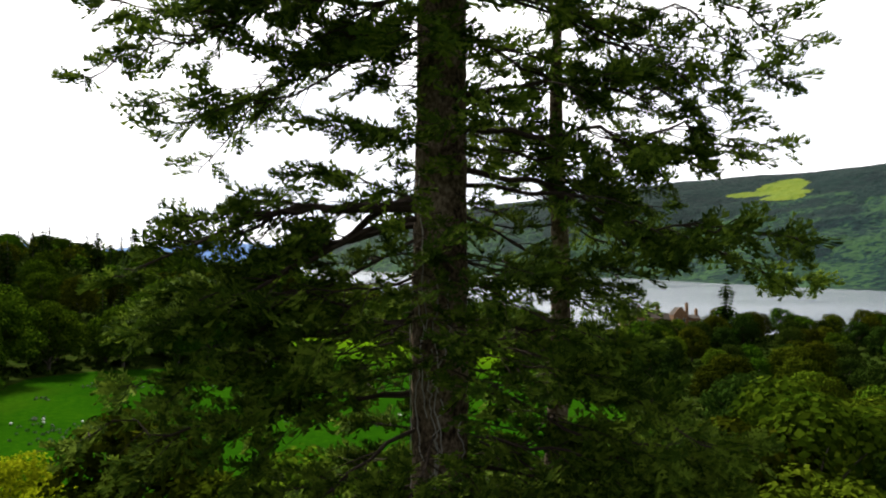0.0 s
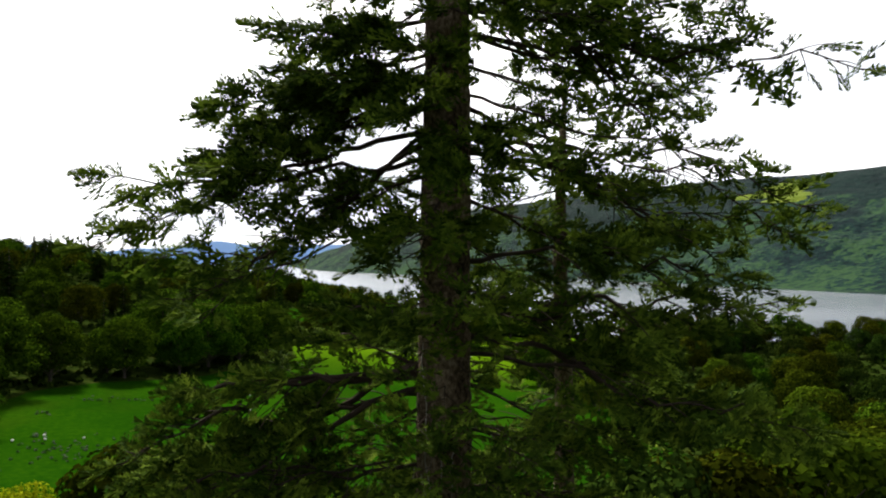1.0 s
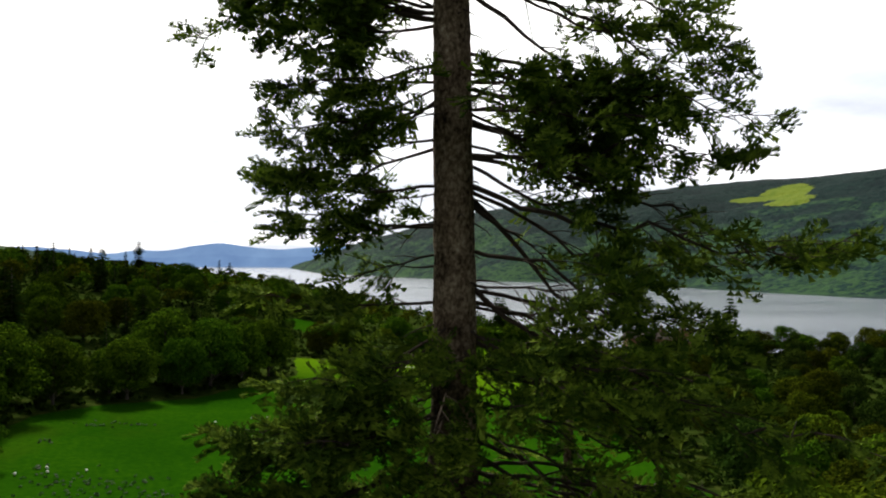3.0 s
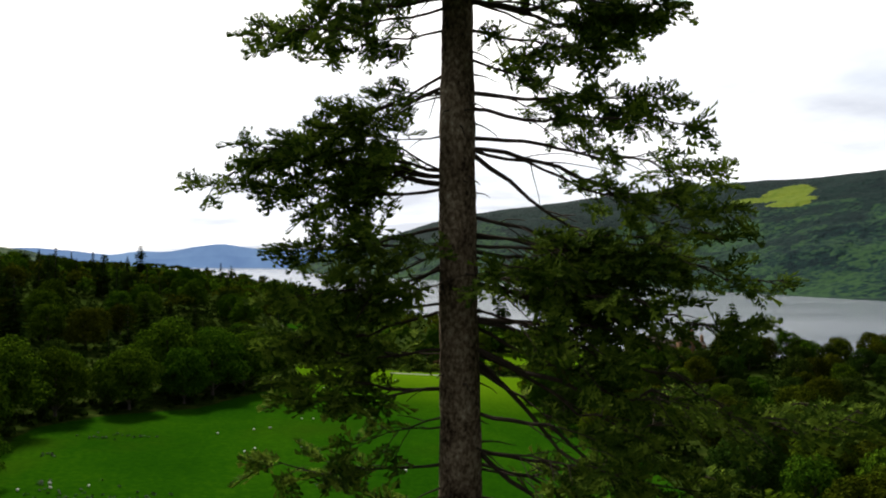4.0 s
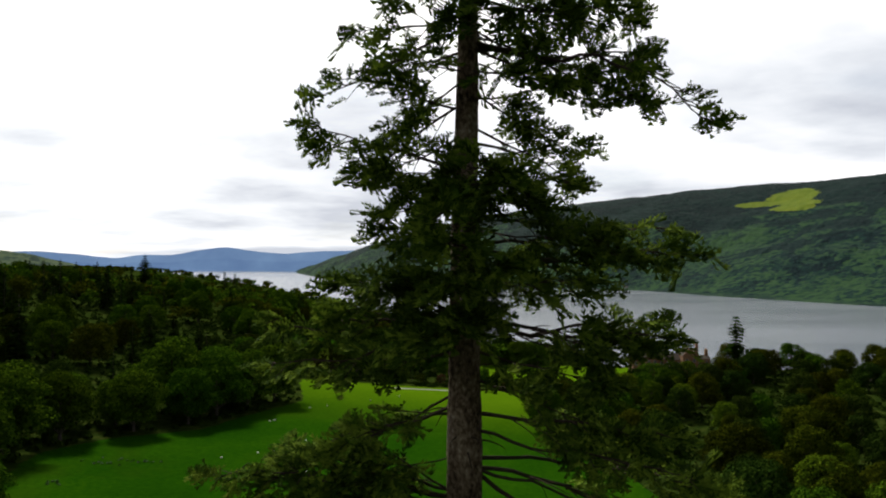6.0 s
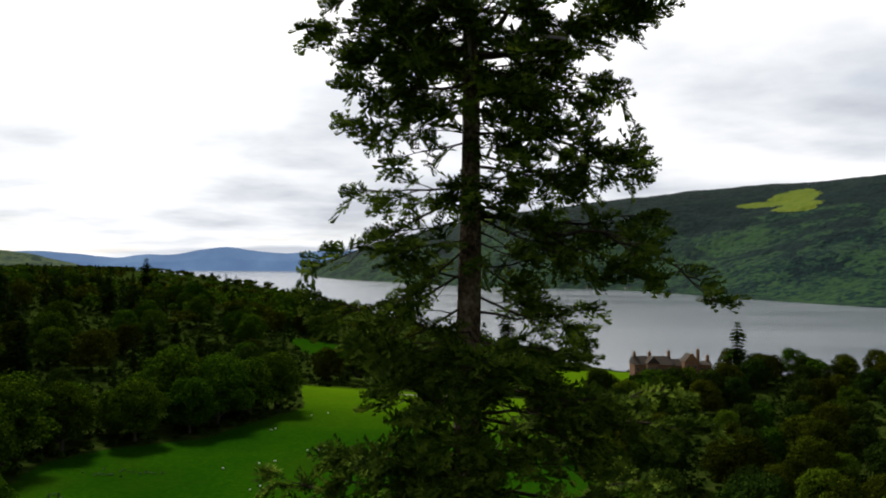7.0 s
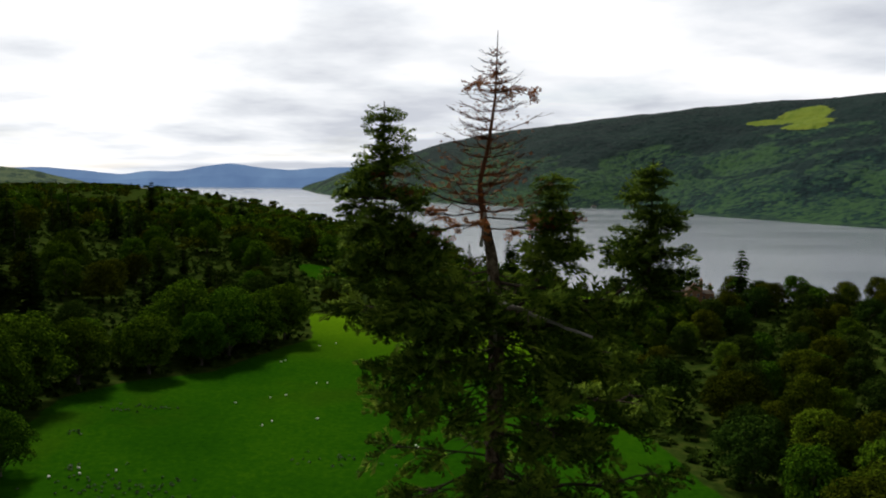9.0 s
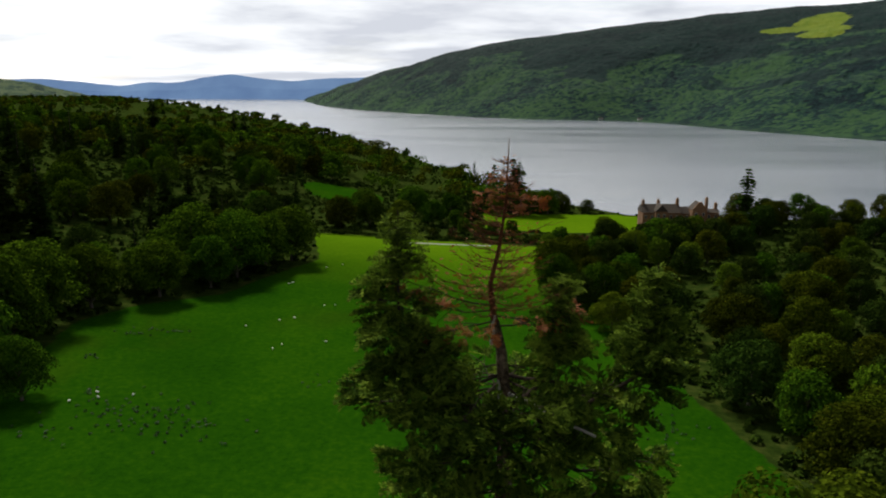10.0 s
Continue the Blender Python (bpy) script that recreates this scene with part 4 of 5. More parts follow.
        while z < top - 0.12:
            t = (z - foot) / (top - foot)
            for i in range(6):
                span = max(0.14, wide * (1.05 - 0.88 * t) * rng.uniform(0.35, 1.1))
                fir_branch(tree, rng, z + rng.uniform(-0.13, 0.13), rng.uniform(0, 360), span, -0.1 * span, curl=0.25, bare=0.0, dense=1.8, thick=0.5, size=0.80 * (1 - 0.5 * max(0.0, t)), axis=own_axis, stem=lambda z: 0.03)
            z += 0.27
    return tree


great_fir()


def companion_fir():
    rng = np.random.default_rng(23)

    def axis(z):
        z = np.asarray(z, float)
        return np.stack([2.62 + 0.06 * np.sin(z * 0.7), 15.6 + 0 * z, z], -1)

    def stem(z):
        return np.interp(z, [-20, 8, 12, 16, 19], [0.42, 0.23, 0.20, 0.13, 0.03])

    tree = tagged(new("fir_tree"), "slender dark fir standing close behind the huge one", "tree")
    child("trunk", stem_mesh(rng, axis, stem, -20.0, 19.0, 0.25, 14, BARK), tree)
    z = 6.5
    while z < 18.8:
        for i in range(5):
            if rng.random() < 0.45:
                continue
            span = np.interp(z, [6, 12, 19], [3.6, 3.2, 0.8]) * rng.uniform(0.5, 1.05)
            fir_branch(tree, rng, z + rng.uniform(-0.1, 0.1), rng.uniform(0, 360), span, span * rng.uniform(0.0, 0.35), curl=0.15, bare=rng.uniform(0.3, 0.55),
                       dense=0.65, axis=axis, stem=stem)
        z += rng.uniform(0.5, 0.8)


companion_fir()


# ---- broadleaf and conifer kinds ----
def leaf_clumps(rng, centres, radii, per, size, squash=0.85):
    """Small folded leaf clumps all over the lobes of a crown."""
    V, F, k = [], [], 0
    for c, r in zip(centres, radii):
        n = max(12, int(per * r * r))
        d = rng.normal(size=(n, 3))
        d /= np.linalg.norm(d, axis=1, keepdims=True)
        d[:, 2] = np.where(d[:, 2] < -0.15, -d[:, 2], d[:, 2])
        at = c + d * (r * rng.uniform(0.80, 1.10, (n, 1)) ) * (1, 1, squash)
        nor = d + rng.normal(0, 0.30, (n, 3)) + (0, 0, 0.25)
        nor /= np.linalg.norm(nor, axis=1, keepdims=True)
        t = np.cross(nor, rng.normal(size=(n, 3)))
        t /= np.linalg.norm(t, axis=1, keepdims=True) + 1e-9
        b = np.cross(nor, t)
        s = size * rng.uniform(0.55, 1.3, (n, 1))
        quad = np.stack([at + t * s, at + b * s * rng.uniform(0.4, 0.8, (n, 1)) + nor * s * 0.22, at - t * s * rng.uniform(0.7, 1.1, (n, 1)),
                         at - b * s * rng.uniform(0.4, 0.8, (n, 1)) - nor * s * 0.15], 1)
        V.append(quad.reshape(-1, 3))
        i = np.arange(n)[:, None] * 4 + k
        k += 4 * n
        F.append(np.concatenate([i + [[0, 1, 2]], i + [[0, 2, 3]]]))
    return np.concatenate(V), np.concatenate(F)


def broadleaf(name, label, seed, high, wide, foliage, lobes=22, per=26, size=0.42, low=0.16):
    """A broadleaf tree at the origin: a tapered trunk with limbs, and a crown of leaf clumps in lobes."""
    rng = np.random.default_rng(seed)
    tree = tagged(new(name), label, "tree", "woodland trees")
    centres, radii = [], []
    for i in range(lobes):
        u = (i + 0.5) / lobes
        z = high * (low + (0.93 - low) * u)
        spread = wide * (np.sin(np.pi * (0.24 + 0.66 * u)) ** 0.6)
        a = i * 2.399 + rng.uniform(-0.5, 0.5)
        r = wide * rng.uniform(0.20, 0.36)
        reach_out = max(0.0, spread - r) * rng.uniform(0.55, 1.0)
        centres.append((math.cos(a) * reach_out, math.sin(a) * reach_out, z))
        radii.append(r)
    centres = np.array(centres)
    wood = Pile()
    t = np.linspace(0, 1, 9)
    lean = rng.normal(0, 0.03 * high, 2)
    stem = np.stack([lean[0] * t * t, lean[1] * t * t, high * 0.78 * t], -1)
    stem[0, 2] = -0.8
    wood.tube(stem, np.interp(t, [0, 0.08, 0.6, 1], [0.040, 0.026, 0.016, 0.005]) * high, 8, 0.08, rng)
    for c in centres[:: 2]:
        k = max(1, min(6, int(c[2] / high * 6)))
        q = np.linspace(0, 1, 6)[:, None]
        p = stem[k] * (1 - q) + c * q + np.array([0, 0, 1.0]) * np.sin(q * np.pi) * 0.05 * high
        wood.tube(p, np.linspace(0.010, 0.003, 6) * high, 5)
    child("trunk", wood.mesh("trunk", TRUNK), tree)
    v, f = leaf_clumps(rng, centres, np.array(radii), per, size)
    child("crown", mesh_of("crown", v, f, foliage), tree)
    return tree


def conifer(name, label, seed, high, wide, foliage, whorls=16, per=7, flat_top=False):
    """A conifer at the origin, of drooping tiers of foliage."""
    rng = np.random.default_rng(seed)
    tree = tagged(new(name), label, "tree", "woodland trees")
    wood = Pile()
    t = np.linspace(0, 1, 10)
    wood.tube(np.stack([0 * t, 0 * t, high * t * 0.98], -1), np.interp(t, [0, 1], [0.022, 0.002]) * high, 7, 0.05, rng)
    V, F = Pile(), None
    for i in range(whorls):
        u = i / whorls
        z = high * (0.10 + 0.88 * u)
        r = wide * ((1 - u) ** 0.8 if not flat_top else (0.75 + 0.25 * np.sin(u * 19)) * (1.06 - u) ** 0.5)
        for j in range(per):
            a = rng.uniform(0, 2 * np.pi)
            span = r * rng.uniform(0.6, 1.1)
            out = np.array([math.cos(a), math.sin(a), 0])
            across = np.array([-out[1], out[0], 0])
            n = max(3, int(span / 0.45))
            for k in range(n):
                s = (k + 0.6) / n
                at = out * span * s + np.array([0, 0, z - span * 0.28 * s + rng.normal(0, 0.1)]) + across * rng.normal(0, 0.22 * span * s)
                w = rng.uniform(0.7, 1.25) * (0.6 + span * 0.12)
                nor = np.array([rng.normal(0, 0.4), rng.normal(0, 0.4), 1.0])
                tt = out * math.cos(rng.normal(0, 0.6)) + across * rng.normal(0, 0.6) + (0, 0, -0.25)
                bb = np.cross(nor, tt)
                V.add([at - tt * w * 0.6, at + bb * w * 0.5 + (0, 0, 0.06), at + tt * w, at - bb * w * 0.5 - (0, 0, 0.05)], [(0, 1, 2), (0, 2, 3)])
    child("trunk", wood.mesh("trunk", TRUNK), tree)
    child("crown", V.mesh("crown", foliage), tree)
    return tree


def plant(kinds, rng, x, y, scale=1.0, sink=0.3):
    """Stands a copy of one of the kinds on the ground."""
    kind = kinds[int(rng.integers(len(kinds)))]
    s = scale * rng.uniform(0.85, 1.15)
    m = (Matrix.Translation((x, y, float(ground_height(x, y)) - sink)) @ Matrix.Rotation(rng.uniform(0, 6.28), 4, "Z")
         @ Matrix.Diagonal((s * rng.uniform(0.9, 1.1), s * rng.uniform(0.9, 1.1), s, 1)))
    return copy_thing(kind, m)


OAKS = [broadleaf("oak_tree", "broad dark green oak at the meadow's edge", 101 + i, 19, 12.0, LEAVES["oak"], 44, 26, 0.40, 0.21) for i in range(3)]
LIMES = [broadleaf("broadleaf_tree", "bright yellow-green broadleaf tree in full leaf", 121 + i, 14, 8.5, LEAVES["lime"], 38, 34, 0.32, 0.08) for i in range(3)]
GOLDEN = [broadleaf("broadleaf_tree", "golden yellow-green leafy tree below the huge fir", 131 + i, 14, 8.0, LEAVES["golden"], 36, 42, 0.26, 0.08) for i in range(2)]
MIXED = [broadleaf("broadleaf_tree", "dense mid-green broadleaf woodland tree", 141 + i, 14.5, 9.4, LEAVES[k], 38, 30, 0.36, 0.14) for i, k in enumerate(("oak", "oak", "olive", "dark"))]
SHRUBS = [broadleaf("shrub", "rounded garden shrub beside the lawn", 161 + i, 4.5, 3.0, LEAVES[k], 12, 22, 0.40, 0.2) for i, k in enumerate(("olive", "copper", "lime", "dark"))]
SPRUCES = [conifer("conifer_tree", "tall dark pointed conifer", 181 + i, 24, 4.6, LEAVES["dark"], 18, 9) for i in range(2)]
PINES = [conifer("conifer_tree", "tall dark conifer with a ragged flat-tiered crown", 191 + i, 26, 6.2, LEAVES["dark"], 18, 18, True) for i in range(2)]
KINDS = GOLDEN + OAKS + LIMES + MIXED + SHRUBS + SPRUCES + PINES


# ---- planting ----
rng = np.random.default_rng(77)
taken = []


def free(x, y, gap):
    if any((x - a) ** 2 + (y - b) ** 2 < gap * gap for a, b in taken):
        return False
    taken.append((x, y))
    return True


# oaks along the meadow's edge
for y in (128, 143, 160, 178, 196, 212, 226, 241, 256, 271):
    x = float(field_left(y)) - 8
    free(x, y, 1)
    plant(OAKS, rng, x, y, 1.0)
plant(OAKS, rng, -86, 133, 0.75)
for y in (150, 172, 195, 218, 240, 262):
    x = float(field_left(y)) - 22
    free(x, y, 1)
    plant(OAKS + MIXED, rng, x, y, 1.05)

# the wood on the hill
count = 0
while count < 120:
    x, y = rng.uniform(-330, -60), rng.uniform(110, 560)
    if x > field_left(y) - 18 or x < -0.72 * y - 20 or ((x + 72) / 28) ** 2 + ((y - 455) / 32) ** 2 < 1.0 or (y > 300 and x > -75):
        continue
    if not free(x, y, 11.5):
        continue
    plant(SPRUCES + PINES[:1] if rng.random() < 0.16 + 0.25 * (x < -200) else MIXED + OAKS[:1], rng, x, y, rng.uniform(0.8, 1.1))
    count += 1

# the wood towards the loch
count = 0
while count < 110:
    x, y = rng.uniform(48, 300), rng.uniform(70, 440)
    if x < field_right(y) + 7 or x > 0.72 * y + 15 or shore_side(x, y) > -12 or (60 < x < 150 and 335 < y) :
        continue
    if not free(x, y, 10.5):
        continue
    near = rng.random()
    plant(MIXED[2:] * 2 + MIXED[1:2] if near < 0.9 else LIMES[:2], rng, x, y, rng.uniform(0.72, 1.0))
    count += 1

# beyond the meadow
for x, y, kinds, s in ((-58, 352, MIXED, 0.9), (-45, 362, OAKS, 0.7), (-30, 372, LIMES, 0.9), (-14, 376, MIXED, 0.8), (-50, 385, MIXED, 1.0), (-25, 398, OAKS, 0.8),
                       (-5, 395, MIXED, 0.9), (12, 440, MIXED, 1.0), (30, 446, MIXED, 1.0), (48, 440, MIXED, 0.8), (60, 452, MIXED, 0.7), (22, 425, LIMES, 0.8),
                       (84, 330, MIXED, 0.9), (93, 338, MIXED, 0.88), (101, 334, MIXED, 0.95), (110, 340, LIMES, 0.92), (118, 336, MIXED, 0.98), (2, 356, MIXED, 0.5), (9, 362, LIMES, 0.45), (17, 358, MIXED, 0.5), (26, 364, MIXED, 0.45), (-2, 372, MIXED, 0.6), (6, 384, MIXED, 0.7), (40, 424, OAKS, 0.75), (52, 430, MIXED, 0.9), (62, 440, MIXED, 0.75), (30, 430, OAKS, 0.7), (76, 436, MIXED, 0.5), (127, 342, MIXED, 1.0), (134, 350, MIXED, 0.9), (140, 368, MIXED, 0.95), (112, 322, MIXED, 0.7), (97, 318, LIMES, 0.7), (66, 330, MIXED, 0.9), (70, 352, LIMES, 0.8), (58, 300, MIXED, 0.9), (44, 205, LIMES, 0.95), (36, 222, MIXED, 0.85), (33, 246, OAKS, 0.7), (36, 268, MIXED, 0.9), (35, 290, MIXED, 0.8), (38, 312, LIMES, 0.8), (45, 230, MIXED, 0.9), (47, 256, MIXED, 0.9), (46, 284, MIXED, 0.9), (48, 306, MIXED, 0.8), (48, 345, MIXED, 0.5)):
    free(x, y, 1)
    plant(kinds, rng, x, y, s)
for x, y, kinds, s in ((-238, 576, PINES, 1.35), (-226, 779, PINES, 1.25), (-239, 786, SPRUCES, 1.25), (-146, 250, PINES, 1.15), (-151, 258, SPRUCES, 1.2), (-154, 243, PINES, 1.1), (10, 500, SPRUCES, 1.15), (33, 452, PINES, 1.1), (37, 458, PINES, 1.15), (150, 386, PINES, 1.45), (100, 372, SPRUCES, 0.6), (70, 290, SPRUCES, 0.6)):
    plant(kinds, rng, x, y, s)
for i in range(26):
    plant(SHRUBS, rng, rng.uniform(-25, 60), rng.uniform(338, 350), rng.uniform(0.6, 1.1))

# trees below the camera's start
for x, y, kinds, s in ((-40, 70, GOLDEN, 1.0), (-34, 66, GOLDEN, 0.85), (-27, 66, MIXED, 1.1), (-18, 62, LIMES, 1.15), (-10, 64, MIXED, 1.2), (2, 64, MIXED, 1.2), (10, 60, LIMES, 1.2), (17, 64, MIXED, 1.25), (26, 68, MIXED, 1.35), (31, 60, LIMES, 1.3), (-28, 60, LIMES, 0.9),
                       (36, 72, LIMES, 1.4), (48, 80, LIMES, 1.35), (44, 62, MIXED, 1.3), (62, 96, MIXED, 1.2), (58, 78, LIMES, 1.3), (68, 118, MIXED, 1.0), (78, 128, LIMES, 1.0), (70, 140, MIXED, 1.0), (86, 140, MIXED, 1.1), (96, 152, MIXED, 1.1), (64, 154, MIXED, 0.9), (82, 162, LIMES, 1.0),
                       (76, 104, MIXED, 1.1), (92, 122, MIXED, 1.2)):
    plant(kinds, rng, x, y, s)

for kind in KINDS:
    for o in (*kind.children_recursive, kind):
        bpy.data.objects.remove(o)


def far_woods():
    """Woods past the reach of single trees, down to the loch's left shore."""
    rng = np.random.default_rng(301)
    for foliage, seed, pick in ((LEAVES["oak"], 1, 0), (LEAVES["olive"], 2, 1), (LEAVES["dark"], 3, 2)):
        V, F, n = [], [], 0
        for k in range(1700 if pick < 2 else 500):
            x, y = rng.uniform(-1500, 60), rng.uniform(480, 2600) if k % 2 else rng.uniform(420, 1150)
            if shore_side(x, y) > -16 or x < -0.75 * y or ((x + 72) / 30) ** 2 + ((y - 455) / 34) ** 2 < 1:
                continue
            s = rng.uniform(0.8, 1.25)
            base = np.array([x, y, float(ground_height(x, y))])
            if pick == 2:
                h, w = (18 if y < 600 else 12) * s, 3.4 * s
                cs = [base + (0, 0, h * u) for u in (0.3, 0.5, 0.68, 0.84, 0.95)]
                rs = [w * u for u in (1.0, 0.85, 0.65, 0.42, 0.22)]
            else:
                h, w = (12 if y < 600 else 8.5) * s, 8.0 * s
                cs = [base + (rng.normal(0, w * 0.4), rng.normal(0, w * 0.4), h * u) for u in (0.35, 0.5, 0.6, 0.7, 0.8)]
                rs = [w * u for u in (0.7, 0.6, 0.6, 0.5, 0.45)]
            v, f = leaf_clumps(rng, cs, rs, 1.5 if y < 1000 else 0.8, 1.25 if y < 1000 else 2.2)
            V.append(v)
            F.append(f + n)
            n += len(v)
        tagged(new("far_woods", mesh_of("far_woods", np.concatenate(V), np.concatenate(F), foliage)), "dense mixed woods running down to the loch shore", "woods", kind="stuff")


far_woods()


def undergrowth():
    """Bracken and brambles on the floor of the woods."""
    rng = np.random.default_rng(311)
    spots = []
    while len(spots) < 6000:
        x, y = rng.uniform(-330, 300), rng.uniform(40, 520)
        if abs(x) > 0.72 * y + 15 or shore_side(x, y) > -14 or is_meadow(np.array(x), np.array(y)) > 0.2:
            continue
        spots.append((x, y, float(ground_height(x, y)) + 0.2))
    v, f = leaf_clumps(rng, np.array(spots), rng.uniform(0.8, 1.6, len(spots)), 1.0, 0.9)
    # the dark leaf colour stands in for shade in the gaps between crowns
    tagged(new("undergrowth", mesh_of("undergrowth", v, f, LEAVES["dark"])), "green bracken and brambles under the trees, darkened for shade", "undergrowth", kind="stuff")


undergrowth()


# ---- sheep ----
def sheep_kind():
    """A standing ewe: fleecy body, dark head and legs."""
    rng = np.random.default_rng(41)
    ewe = tagged(new("sheep"), "white fleecy sheep grazing on the green meadow", "sheep", "sheep in the meadow")
    bm = bmesh.new()
    bmesh.ops.create_icosphere(bm, subdivisions=3, radius=0.5)
    for v in bm.verts:
        n = noise.noise(v.co * 6) * 0.05
        v.co = Vector((v.co.x * 1.25, v.co.y * 0.72, v.co.z * 0.74 + 0.72)) + v.co.normalized() * n
    part("fleece", bm, FLEECE, ewe)
    bm = bmesh.new()
    bmesh.ops.create_icosphere(bm, subdivisions=2, radius=0.14)
    for v in bm.verts:
        v.co = Vector((v.co.x * 1.6 + 0.72, v.co.y * 0.9, v.co.z + 0.62 - v.co.x * 0.5))
    part("head", bm, FLEECE, ewe)
    for x in (-0.38, 0.38):
        for y in (-0.16, 0.16):
            bm = bmesh.new()
            bmesh.ops.create_cone(bm, cap_ends=True, segments=7, radius1=0.04, radius2=0.06, depth=0.5, matrix=Matrix.Translation((x, y, 0.25)))
            part("leg", bm, TWIG, ewe)
    return ewe


EWE = sheep_kind()
for x, y in ((-34.6, 179.6), (-74.0, 138.7), (-72.5, 136.1), (-66.5, 138.5), (-46.5, 172.0), (-45.0, 175.5), (-50.5, 196.0), (-47.0, 199.0), (-58.0, 189.0), (-41.0, 213.0), (-38.0, 214.0),
             (-57.0, 236.0), (-56.0, 238.0), (-49.0, 262.0), (-44.0, 268.0), (-9.0, 164.0), (-8.4, 162.8), (-20.0, 300.0), (-30.0, 285.0), (-77.0, 133.5)):
    m = Matrix.Translation((x, y, float(ground_height(x, y)) - 0.01)) @ Matrix.Rotation(rng.uniform(0, 6.28), 4, "Z") @ Matrix.Scale(0.56, 4)
    copy_thing(EWE, m)
for o in (*EWE.children_recursive, EWE):
    bpy.data.objects.remove(o)


# ---- rushes in the meadow ----
def rushes():
    rng = np.random.default_rng(53)
    spots = []
    for x, y, w, d, n in ((-84, 177, 3, 1.5, 16), (-76, 181, 7, 1.0, 22), (-62, 130, 14, 9, 90), (-52, 124, 10, 8, 50), (-78, 118, 16, 8, 30), (-25, 152, 12, 5, 30), (42, 140, 6, 12, 40), (-86, 160, 2, 2, 8), (-76, 139, 2, 2, 8)):
        for k in range(n):
            spots.append((x + rng.normal(0, w * 0.5), y + rng.normal(0, d * 0.5)))
    P = np.array([(x, y, float(ground_height(x, y)) + 0.15) for x, y in spots])
    keep = rng.random(len(P)) < 0.7
    P = P[keep]
    v, f = leaf_clumps(rng, P, rng.uniform(0.2, 0.45, len(P)), 12, 0.2)
    tagged(new("rushes", mesh_of("rushes", v, f, RUSH)), "dark tufts of rushes scattered over the meadow", "rushes", kind="stuff")


rushes()


# ---- track, hedge ----
def strip(name, x0, x1, line, half, height, material, label, category):
    xs = np.linspace(x0, x1, 60)
    V = []
    for x in xs:
        y = line(x)
        for dy, up in ((-half, 0.0), (-half, height), (half, height), (half, 0.0)):
            V.append((x, y + dy, float(ground_height(x, y + dy)) + up - (0.15 if up == 0 else 0)))
    F = [(4 * i + k, 4 * i + 4 + k, 4 * i + 5 + k, 4 * i + 1 + k) for i in range(len(xs) - 1) for k in range(3)]
    tagged(new(name, mesh_of(name, V, F, material)), label, category, kind="structure")


def track_line(x):
    return 322.5 + 0.14 * (x + 24) if x > -24 else 322.5


strip("road", -24, 14, track_line, 1.2, 0.06, GRAVEL, "pale gravel drive along the far edge of the meadow", "road")


def hedge():
    rng = np.random.default_rng(59)
    top = tagged(new("hedge"), "low clipped dark hedge along the far side of the drive", "hedge")
    P, R = [], []
    for x in np.arange(-64, 64, 0.9):
        y = track_line(x) + 9
        P.append((x, y + rng.normal(0, 0.15), float(ground_height(x, y)) + 0.9))
        R.append(rng.uniform(1.0, 1.3))
    v, f = leaf_clumps(rng, np.array(P), np.array(R), 34, 0.28)
    child("foliage", mesh_of("foliage", v, f, LEAVES["dark"]), top)


hedge()


# ---- the house by the loch ----
def box(bm, x0, x1, y0, y1, z0, z1):
    bmesh.ops.create_cube(bm, size=1.0, matrix=Matrix.Translation(((x0 + x1) / 2, (y0 + y1) / 2, (z0 + z1) / 2)) @ Matrix.Diagonal((x1 - x0, y1 - y0, z1 - z0, 1)))


def gable(bm, x0, x1, y0, y1, z0, ridge, along="x", over=0.0):
    """A gabled prism: its ridge runs along x or y."""
    if along == "x":
        pts = [(x0, y0, z0), (x0, y1, z0), (x0, (y0 + y1) / 2, ridge), (x1, y0, z0), (x1, y1, z0), (x1, (y0 + y1) / 2, ridge)]
    else:
        pts = [(x0, y0, z0), (x1, y0, z0), ((x0 + x1) / 2, y0, ridge), (x0, y1, z0), (x1, y1, z0), ((x0 + x1) / 2, y1, ridge)]
    v = [bm.verts.new(p) for p in pts]
    for f in ((0, 2, 1), (3, 4, 5), (0, 3, 5, 2), (1, 2, 5, 4), (0, 1, 4, 3)):
        bm.faces.new([v[i] for i in f])


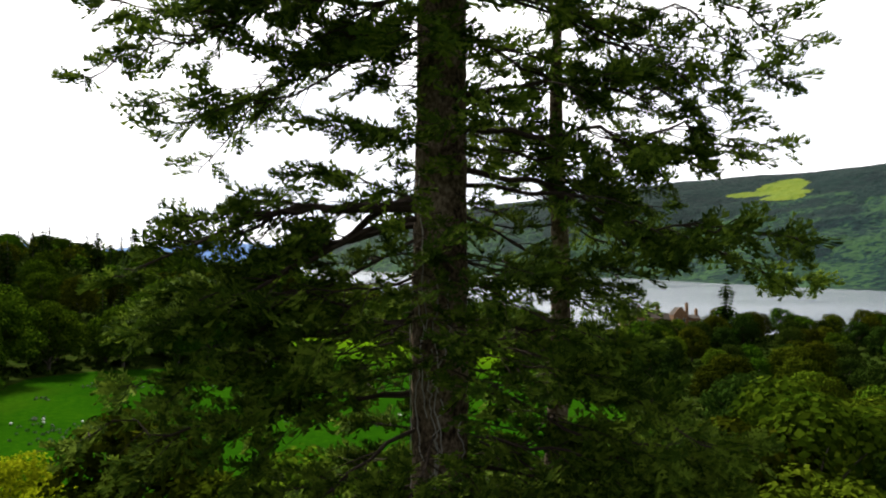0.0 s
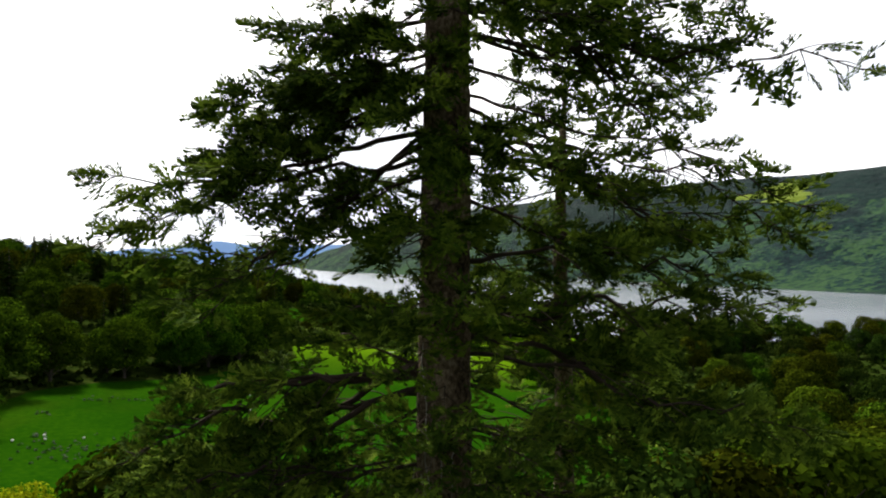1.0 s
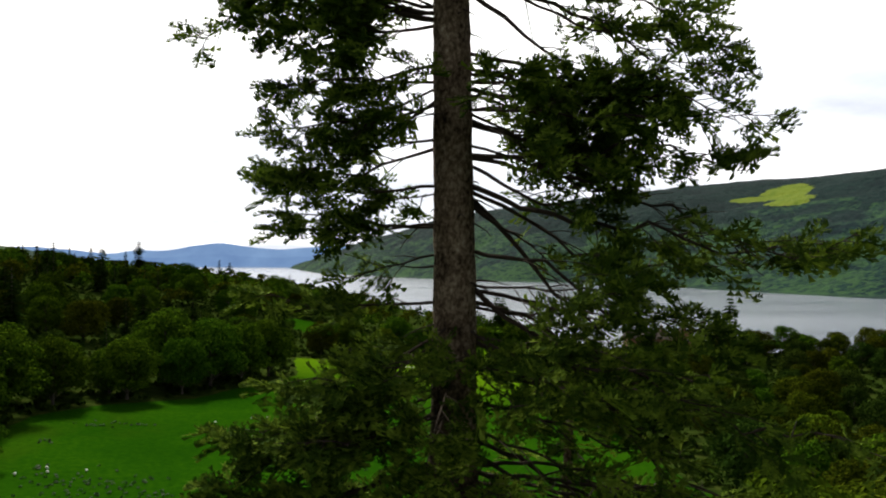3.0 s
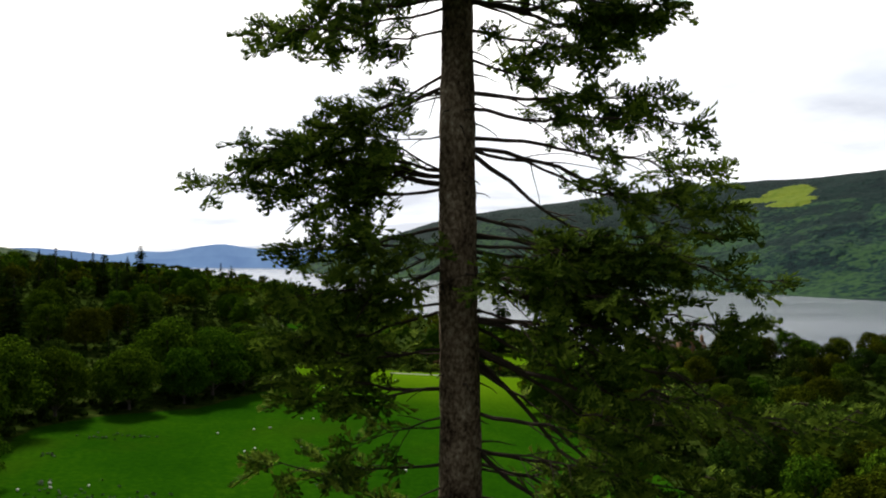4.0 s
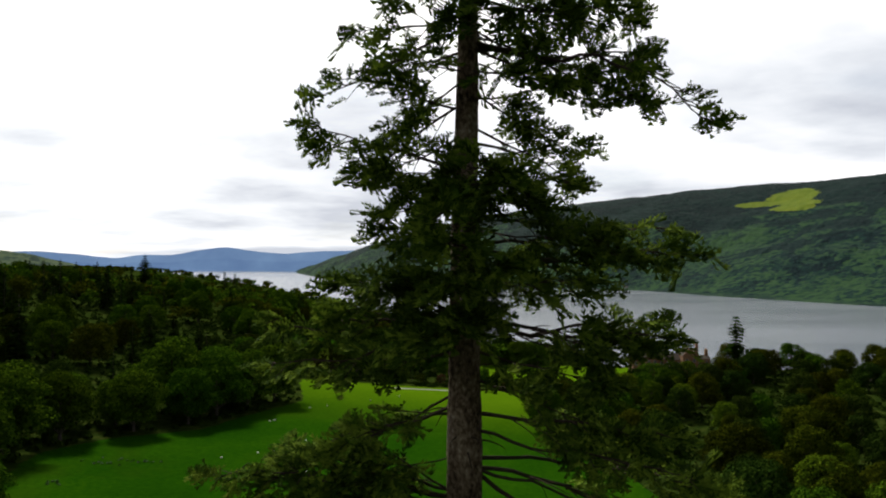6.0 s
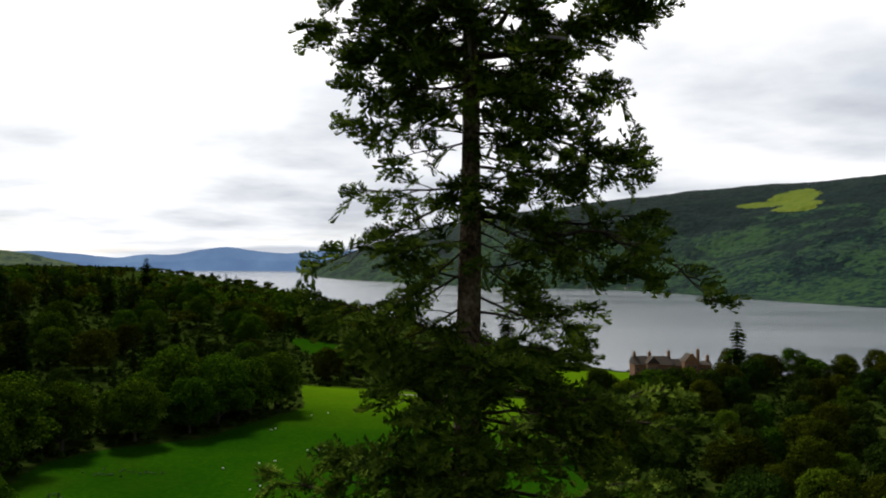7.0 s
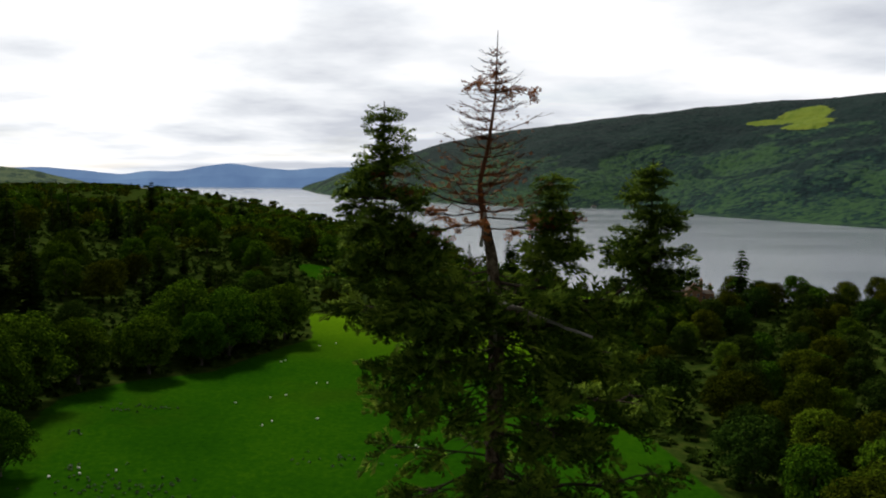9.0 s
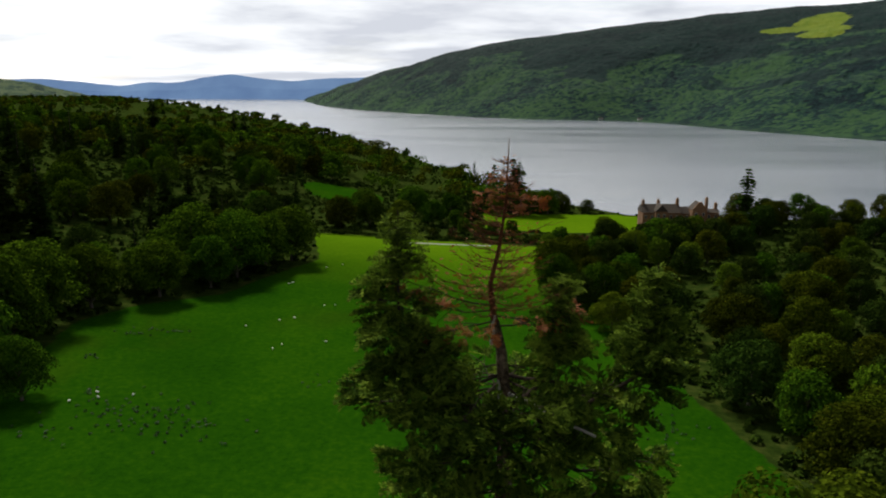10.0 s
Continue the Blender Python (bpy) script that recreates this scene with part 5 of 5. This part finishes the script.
def house():
    top = tagged(new("mansion"), "old sandstone mansion with gables, tower and chimneys by the loch", "house")
    g = -28.0

    def wall(x0, x1, y0, y1, z1):
        bm = bmesh.new()
        box(bm, x0, x1, y0, y1, g, z1)
        return part("wall", bm, SANDSTONE, top)

    def roof(x0, x1, y0, y1, z0, ridge, along):
        bm = bmesh.new()
        gable(bm, x0 - 0.3, x1 + 0.3, y0 - 0.3, y1 + 0.3, z0 + 0.01, ridge, along)
        part("roof", bm, SLATE, top)

    def windows(owner, x0, x1, y, rows, n):
        for z in rows:
            for i in range(n):
                x = x0 + (x1 - x0) * (i + 0.5) / n
                bm = bmesh.new()
                box(bm, x - 0.55, x + 0.55, y - 0.10, y + 0.05, z, z + 1.7)
                frame_ob = part("window", bm, WHITE, owner)
                bm = bmesh.new()
                box(bm, x - 0.45, x + 0.45, y - 0.13, y - 0.10, z + 0.1, z + 1.6)
                part("pane", bm, GLASS, frame_ob)

    w = wall(88, 106, 352, 362, -16.2)
    windows(w, 88, 106, 352, (-19.2, -22.6), 6)
    roof(88, 106, 352, 362, -16.2, -12.6, "x")
    w = wall(93.5, 99, 349.5, 352.5, -15.2)
    windows(w, 93.5, 99, 349.5, (-18.2, -21.6), 2)
    roof(93.5, 99, 349.5, 356, -15.2, -12.0, "y")
    w = wall(106, 111, 354, 362, -16.8)
    windows(w, 106, 111, 354, (-19.4, -22.6), 2)
    roof(106, 111, 354, 362, -16.8, -14.0, "x")
    w = wall(111, 118, 350, 358, -14.6)
    windows(w, 111, 118, 350, (-17.4, -20.6), 2)
    # the tower's crow-stepped gable
    for k in range(5):
        bm = bmesh.new()
        box(bm, 111.2 + 0.62 * k, 117.8 - 0.62 * k, 350.0 - 0.003 * k, 350.7, -14.6 + 0.8 * k, -13.8 + 0.8 * k)
        part("gable_step", bm, SANDSTONE, top)
    roof(111.2, 117.8, 350.8, 357.8, -14.6, -10.9, "y")
    w = wall(118, 124.5, 352, 360, -16.0)
    windows(w, 118, 124.5, 352, (-18.8, -21.8), 2)
    roof(118, 124.5, 352, 360, -16.0, -14.6, "x")
    for x, y, z0, z1 in ((96.2, 356.5, -13.5, -10.6), (105.5, 357, -14.0, -10.2), (118.6, 354, -14.8, -9.2), (89.0, 357, -13.8, -10.8), (123.8, 356, -15.0, -12.0)):
        bm = bmesh.new()
        box(bm, x - 0.55, x + 0.55, y - 0.9, y + 0.9, z0, z1)
        stack = part("chimney", bm, SANDSTONE, top)
        for d in (-0.45, 0.45):
            bm = bmesh.new()
            bmesh.ops.create_cone(bm, cap_ends=True, segments=8, radius1=0.22, radius2=0.17, depth=0.7, matrix=Matrix.Translation((x, y + d, z1 + 0.35)))
            part("chimney_pot", bm, SANDSTONE, stack)


house()


# ---- white cottages on the far shore ----
for u, v in ((4.35, 0.03), (4.02, 0.03)):
    p = on_hill(u, v)
    top = tagged(new("cottage"), "small white cottage at the water's edge of the far shore", "house", "cottages on the far shore")
    bm = bmesh.new()
    box(bm, p[0] - 5, p[0] + 5, p[1] - 3, p[1] + 3, p[2] - 3, p[2] + 3)
    part("wall", bm, WHITE, top)
    bm = bmesh.new()
    gable(bm, p[0] - 5.3, p[0] + 5.3, p[1] - 3.4, p[1] + 3.4, p[2] + 3.02, p[2] + 5.5, "x")
    part("roof", bm, SLATE, top)
